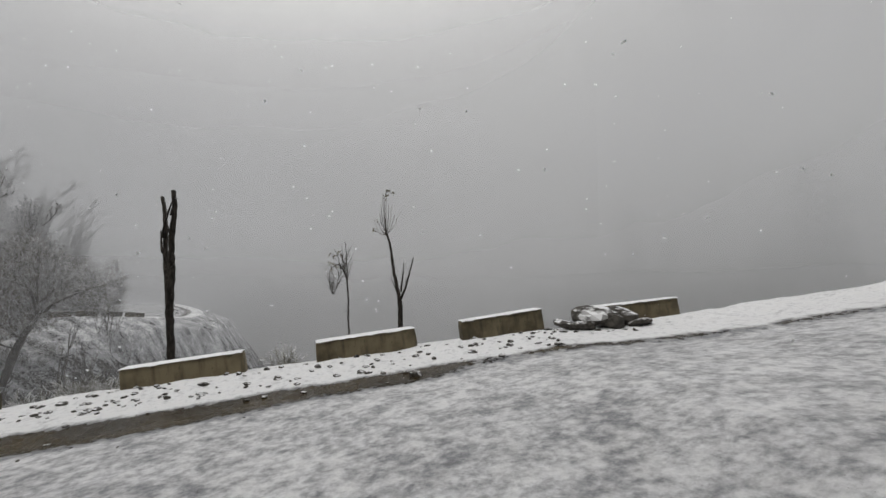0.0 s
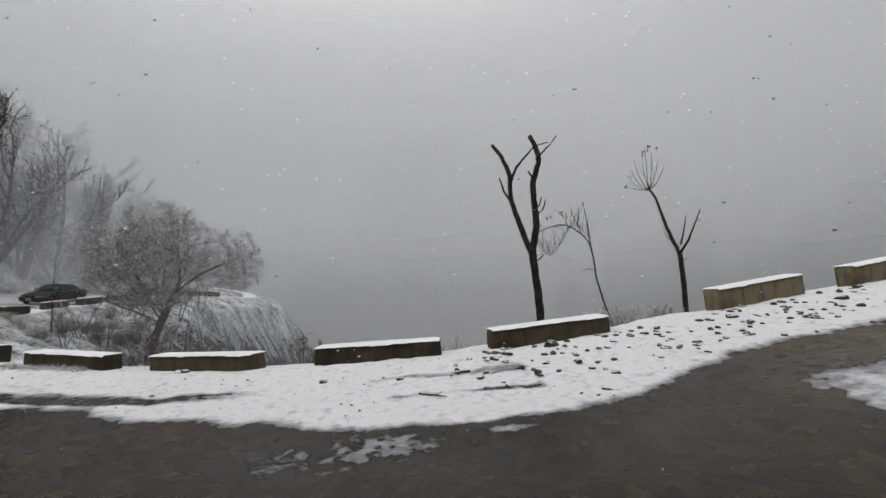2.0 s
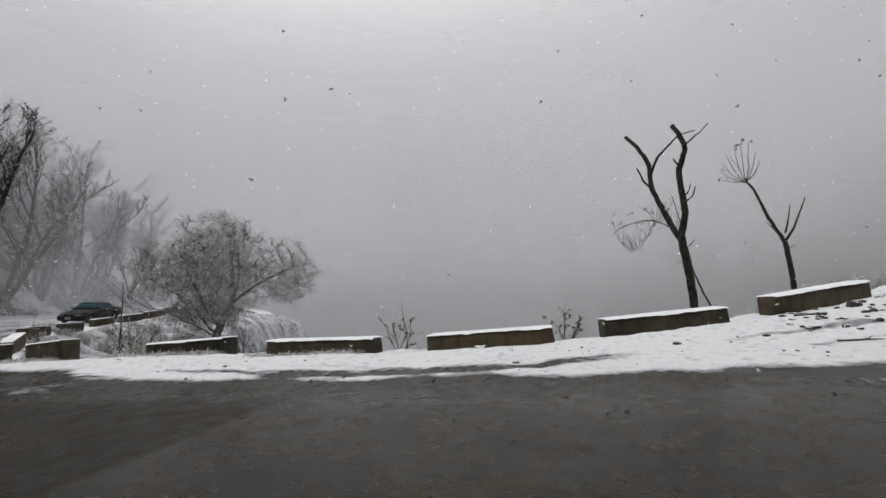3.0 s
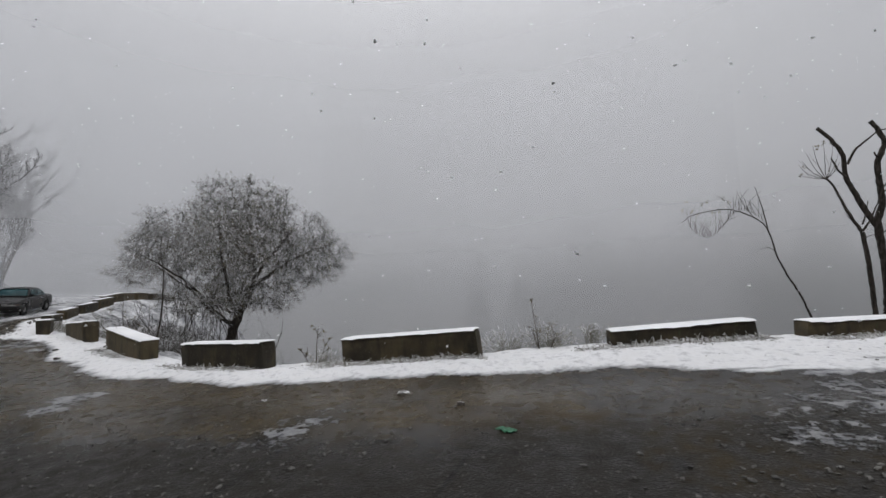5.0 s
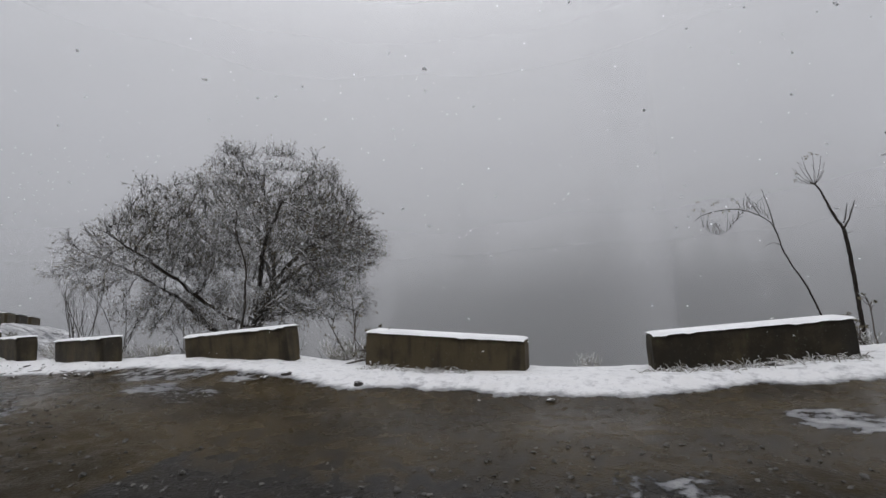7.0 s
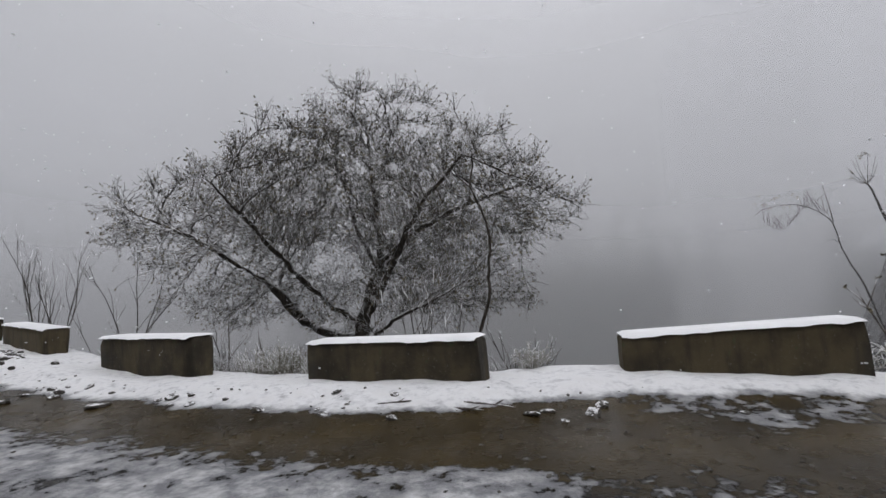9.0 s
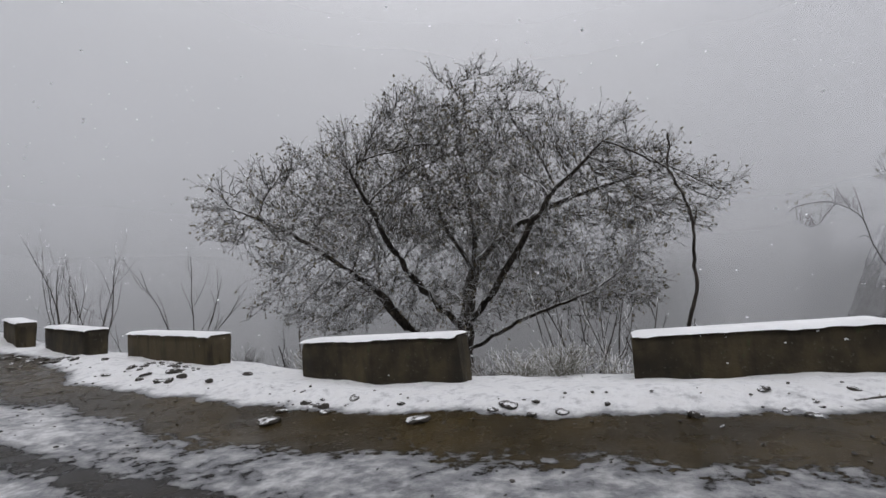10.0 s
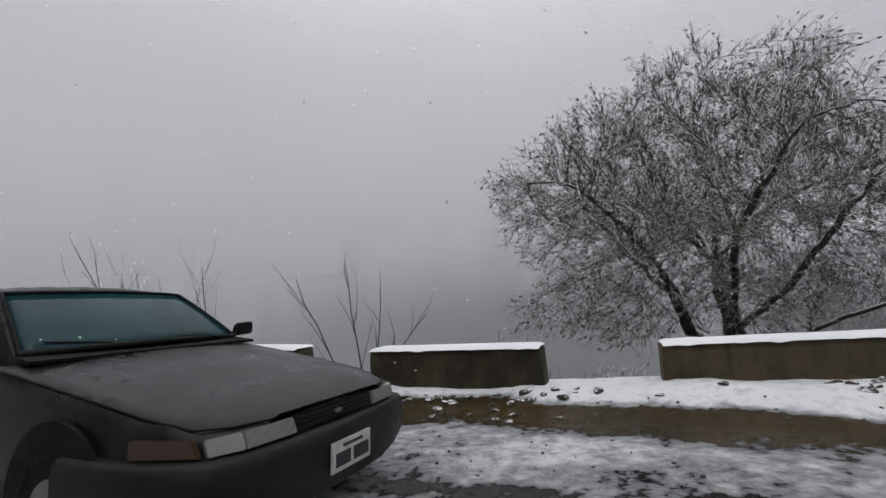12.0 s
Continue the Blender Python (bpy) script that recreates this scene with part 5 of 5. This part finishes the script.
for i in range(110):
    k0, k1, m0, m1 = rng_r.choice(((14.35, 14.98, 0.25, 0.95), (14.5, 14.95, 0.2, 0.7), (15.55, 16.1, 0.15, 0.6), (15.6, 16.3, 0.4, 1.3), (13.3, 14.2, 0.7, 1.3), (16.6, 17.5, 0.3, 0.8), (12.4, 13.2, 0.6, 1.3)))
    x, y, _ = beside(rng_r.uniform(k0, k1), rng_r.uniform(m0, m1))
    stone(x, y, rng_r.uniform(0.035, 0.12), i, rng_r.uniform(0, 6), 0.3, "small dark rubble lying in the snow", "rubble on the verge", rng_r.uniform(-0.4, 0.4))


def scatter(name, items, label, category, material):
    """Many small stones too small to pick apart, in one mesh."""
    verts, faces = [], []
    for x, y, size, i, turn, tilt in items:
        me = PEBBLES[i % len(PEBBLES)]
        m = Matrix.Translation((x, y, ground_at(x, y) + size * 0.12)) @ Euler((tilt, tilt * 0.6, turn)).to_matrix().to_4x4() @ Matrix.Diagonal((size * 1.3, size, size, 1))
        n0 = len(verts)
        verts += [tuple(m @ v) for v in me[0]]
        faces += [tuple(n0 + q for q in f) for f in me[1]]
    return tagged(part(name, from_lists(name, verts, faces, False), material), label, category, kind="stuff")


def pebble(seed, flat):
    bm = bmesh.new()
    bmesh.ops.create_icosphere(bm, subdivisions=1, radius=0.5)
    off = Vector((seed * 5.1, seed * 2.3, seed * 1.9))
    out = [Vector((v.co.x, v.co.y, v.co.z * flat)) * (1 + 0.5 * noise.noise(v.co * 2 + off)) for v in bm.verts], [tuple(v.index for v in f.verts) for f in bm.faces]
    bm.free()
    return out


PEBBLES = [pebble(i, f) for i, f in enumerate((0.5, 0.7, 0.45, 0.8, 0.6))]
scatter("rubble", loose, "small dark rubble half buried in the snowy verge", "rubble", STONE_SNOWY)
grit = []
for i in range(7500):
    k = rng_r.uniform(7.6, 12.4)
    m = 2.6 + 5.2 * rng_r.random() ** 0.9
    x, y, _ = beside(k, m)
    if value_noise(np.array([x * 0.8]), np.array([y * 0.8]), 91)[0] + rng_r.uniform(-0.2, 0.2) < 0.42:
        continue
    grit.append((x + rng_r.uniform(-0.05, 0.05), y + rng_r.uniform(-0.05, 0.05), rng_r.uniform(0.013, 0.034) * (1.5 if rng_r.random() < 0.1 else 1), i, rng_r.uniform(0, 6), rng_r.uniform(-0.4, 0.4)))
scatter("gravel", grit, "loose grey gravel on the broken asphalt", "gravel", GRAVEL)
mire = []
for i in range(520):
    k = rng_r.uniform(12.2, 17)
    x, y, _ = beside(k, 0.5 + 2.2 * rng_r.random())
    mire.append((x, y, rng_r.uniform(0.012, 0.035), i, rng_r.uniform(0, 6), rng_r.uniform(-0.4, 0.4)))
for i in range(140):
    x, y, _ = beside(rng_r.uniform(2.5, 8.2), 0.6 + 3.4 * rng_r.random())
    mire.append((x, y, rng_r.uniform(0.012, 0.04), i, rng_r.uniform(0, 6), rng_r.uniform(-0.4, 0.4)))
scatter("pebbles", mire, "small dark pebbles scattered in mud and snow", "gravel", STONE)
# heap of broken rock before the upper blocks
for i, (k, m, size) in enumerate(((0.32, 0.5, 0.75), (0.12, 0.55, 0.55), (0.5, 0.45, 0.5), (0.22, 0.75, 0.5), (0.4, 0.8, 0.42), (0.05, 0.8, 0.4))):
    x, y, _ = beside(k, m)
    stone(x, y, size, i, i * 0.9, -0.6 if i < 2 else 0.0, "large dark broken rock capped with snow", "heap of broken rock", 0.25)

whip = outline_tree(
    "bare_sapling", "dark crooked bare sapling standing behind the parapet", (-31.4, -2.6, -1.7), (-0.2, 0.98), 0.0098,
    [([(-25, -10), (-5, 35), (10, 75), (30, 140), (32, 190), (38, 240), (30, 290), (8, 345), (15, 385), (12, 410)], 0.035, 0.012),
     ([(8, 345), (-12, 365), (-38, 392)], 0.016, 0.006), ([(-25, -10), (-60, 12), (-85, 48), (-94, 78)], 0.018, 0.006), ([(36, 235), (44, 262), (46, 280)], 0.012, 0.005)],
    BARK_SNOWY, TWIG_DRY, 12)


def bush(base, size, seed, count, label, mat=None):
    """A low bush of many thin arching frosted stems."""
    rng = random.Random(seed)
    st = Sticks()
    for _ in range(count):
        a, lean = rng.uniform(0, 2 * math.pi), rng.uniform(0.2, 1.3)
        p = Vector((rng.uniform(-0.25, 0.25), rng.uniform(-0.25, 0.25), -0.08)) * size
        pts = wander(rng, p, Vector((math.cos(a) * lean, math.sin(a) * lean, 1)), size * rng.uniform(0.5, 1.0), 4, 0.2, 0.0)
        st.tube(pts, [0.006, 0.006, 0.005, 0.004, 0.003], 3)
        for _ in range(5):
            q, w = along(pts, rng.uniform(0.35, 1))
            st.tube(wander(rng, q, side_way(rng, w, 0.7), size * rng.uniform(0.1, 0.28), 2, 0.2, 0), [0.005, 0.004, 0.003], 3)
    ob = part("bush", st.mesh("bush"), mat or FROST_GRASS)
    ob.location = base
    return tagged(ob, label, "bush", "frosted bushes behind the parapet")


for i, (k, m, size, n) in enumerate(((3.55, -1.2, 0.8, 70), (3.75, -1.5, 0.9, 80), (3.35, -1.0, 0.6, 50), (2.5, -0.9, 0.6, 60), (4.5, -1.0, 0.5, 40), (8.45, -0.6, 0.55, 50), (8.62, -0.9, 0.7, 60), (8.3, -0.5, 0.4, 40), (11.45, -0.6, 0.5, 50), (11.6, -0.9, 0.55, 50), (13.45, -0.5, 0.45, 60), (13.6, -0.7, 0.5, 60), (13.52, -1.4, 0.7, 70), (13.3, -1.8, 0.8, 60), (12.55, -0.5, 0.32, 40), (14.5, -1.4, 0.7, 60), (9.5, -0.8, 0.4, 40), (10.5, -0.9, 0.35, 40), (15.5, -1.0, 0.35, 30), (16.55, -0.8, 0.35, 30))):
    x, y, _ = beside(k, m)
    bush((x, y, ground_at(x, y)), size, 60 + i, n, "low frosted bush with snowy thin stems")

# thicket on the slope below the bend
rng_h = random.Random(23)
for i in range(44):
    x, y, _ = beside(rng_h.uniform(12.6, 16.6), -rng_h.uniform(2.5, 7.5))
    if abs(x + 36) < 1.6 and abs(y - 1.8) < 1.6:
        continue
    bush((x, y, ground_at(x, y)), rng_h.uniform(0.6, 1.2), 200 + i, 80, "tangled frosted brushwood on the slope", TWIG_SNOWY if i % 3 else TWIG_DRY)

def stick(x, y, length, turn, r, lift=0.0):
    rng = random.Random(int(x * 100))
    st = Sticks()
    pts = wander(rng, Vector((-length / 2, 0, 0)), Vector((1, 0.05, lift)), length, 5, 0.08, 0)
    st.tube(pts, [r, r * 1.1, r, r * 0.9, r * 0.8, r * 0.5], 6)
    q, w = along(pts, 0.6)
    st.tube(wander(rng, q, Vector((0.6, 0.7, 0.25)), length * 0.25, 2, 0.1, 0), [r * 0.6, r * 0.5, r * 0.3], 5)
    ob = part("stick", st.mesh("stick"), TWIG_DRY)
    ob.matrix_world = Matrix.Translation((x, y, ground_at(x, y) + r * 0.7)) @ Matrix.Rotation(turn, 4, "Z")
    return tagged(ob, "broken dead stick lying on the wet ground", "stick", "sticks on the road edge")


for x, y, length, turn, r in ((-30.34, -6.9, 0.3, -0.5, 0.012), (-30.2, -6.7, 0.45, 0.05, 0.012), (-31.03, -6.84, 0.3, 0.1, 0.01), (-5.4, 9.9, 0.5, 0.6, 0.014), (-26.5, -6.2, 0.3, 0.5, 0.011), (-6.5, 8.2, 0.4, 0.3, 0.012)):
    stick(x, y, length, turn, r)
# broken branches leaning in the gap of the parapet
for k, m, length, turn, lift in ((11.34, -0.1, 0.7, 0.1, 0.12), (11.37, -0.25, 0.6, 2.6, 0.5)):
    x, y, _ = beside(k, m)
    stick(x, y, length, turn, 0.017, lift)
# scrap of green plastic on the road
bm = bmesh.new()
bmesh.ops.create_grid(bm, x_segments=8, y_segments=4, size=0.5)
for v in bm.verts:
    v.co = Vector((v.co.x * 0.17, v.co.y * 0.09, 0.02 + 0.02 * noise.noise(v.co * 4) + 0.012 * noise.noise(v.co * 11)))
bmesh.ops.solidify(bm, geom=bm.faces[:], thickness=0.003)
scrap = part("plastic_scrap", bm, make_plain("green_plastic", (0.01, 0.11, 0.05), 0.35))
scrap.location = (-13.77, -3.38, ground_at(-13.77, -3.38))
tagged(scrap, "crumpled scrap of green plastic on the wet road", "litter")

# tufts of frosted grass at the feet of the blocks
rng_g = random.Random(15)
tuft = Sticks()
for k0, k1, m0, n in ((8.7, 9.35, 0.12, 420), (7.65, 8.4, 0.15, 420), (9.7, 10.35, 0.1, 180), (6.7, 7.4, 0.15, 260), (10.9, 11.3, 0.1, 80), (17.5, 18.4, 0.15, 100), (9.3, 9.45, -0.1, 60)):
    for _ in range(int(n * 2.6)):
        x, y, _h = beside(rng_g.uniform(k0, k1), m0 + abs(rng_g.gauss(0, 0.14)))
        d = Vector((rng_g.uniform(-0.8, 0.8), rng_g.uniform(-0.8, 0.8), rng_g.uniform(0.08, 0.5))).normalized()
        p = Vector((x, y, ground_at(x, y) - 0.01))
        ln = rng_g.uniform(0.06, 0.18)
        tuft.tube([p, p + d * ln * 0.6, p + d * ln + Vector((0, 0, -0.04))], [0.006, 0.0055, 0.004], 3)
tagged(part("grass", tuft.mesh("grass"), FROST_GRASS), "frosted dry grass at the foot of the blocks", "grass", kind="stuff")

# ---------------------------------------------------------------- snow in the air
rng_f = random.Random(77)
flakes = Sticks()
way = spline([eye for _, eye, _, _ in PATH], 0.5)
for _ in range(5200):
    e = way[rng_f.randrange(len(way))]
    a, d = rng_f.uniform(radians(75), radians(205)), rng_f.uniform(1.3, 7.5)
    c = Vector((e[0] + math.cos(a) * d, e[1] + math.sin(a) * d, e[2] + rng_f.uniform(-0.1, 0.62) * d))
    if np.min(np.linalg.norm(way - np.array(c), axis=1)) < 1.25:
        continue
    size = rng_f.uniform(0.004, 0.0075) * (1.7 if rng_f.random() < 0.08 else 1)
    for _ in range(rng_f.choice((1, 2, 3))):
        w = Vector((rng_f.uniform(-1, 1), rng_f.uniform(-1, 1), rng_f.uniform(-0.6, 0.6)))
        flakes.tube([c + w * size * 0.6, c + w * size * 0.6 + Vector((rng_f.uniform(-1, 1), rng_f.uniform(-1, 1), rng_f.uniform(-0.5, 0.5))) * size], [size * 0.45, size * 0.3], 4)
tagged(part("snowflakes", flakes.mesh("snowflakes"), SNOW), "loose snowflakes drifting in the air over the road", "snow", kind="stuff")
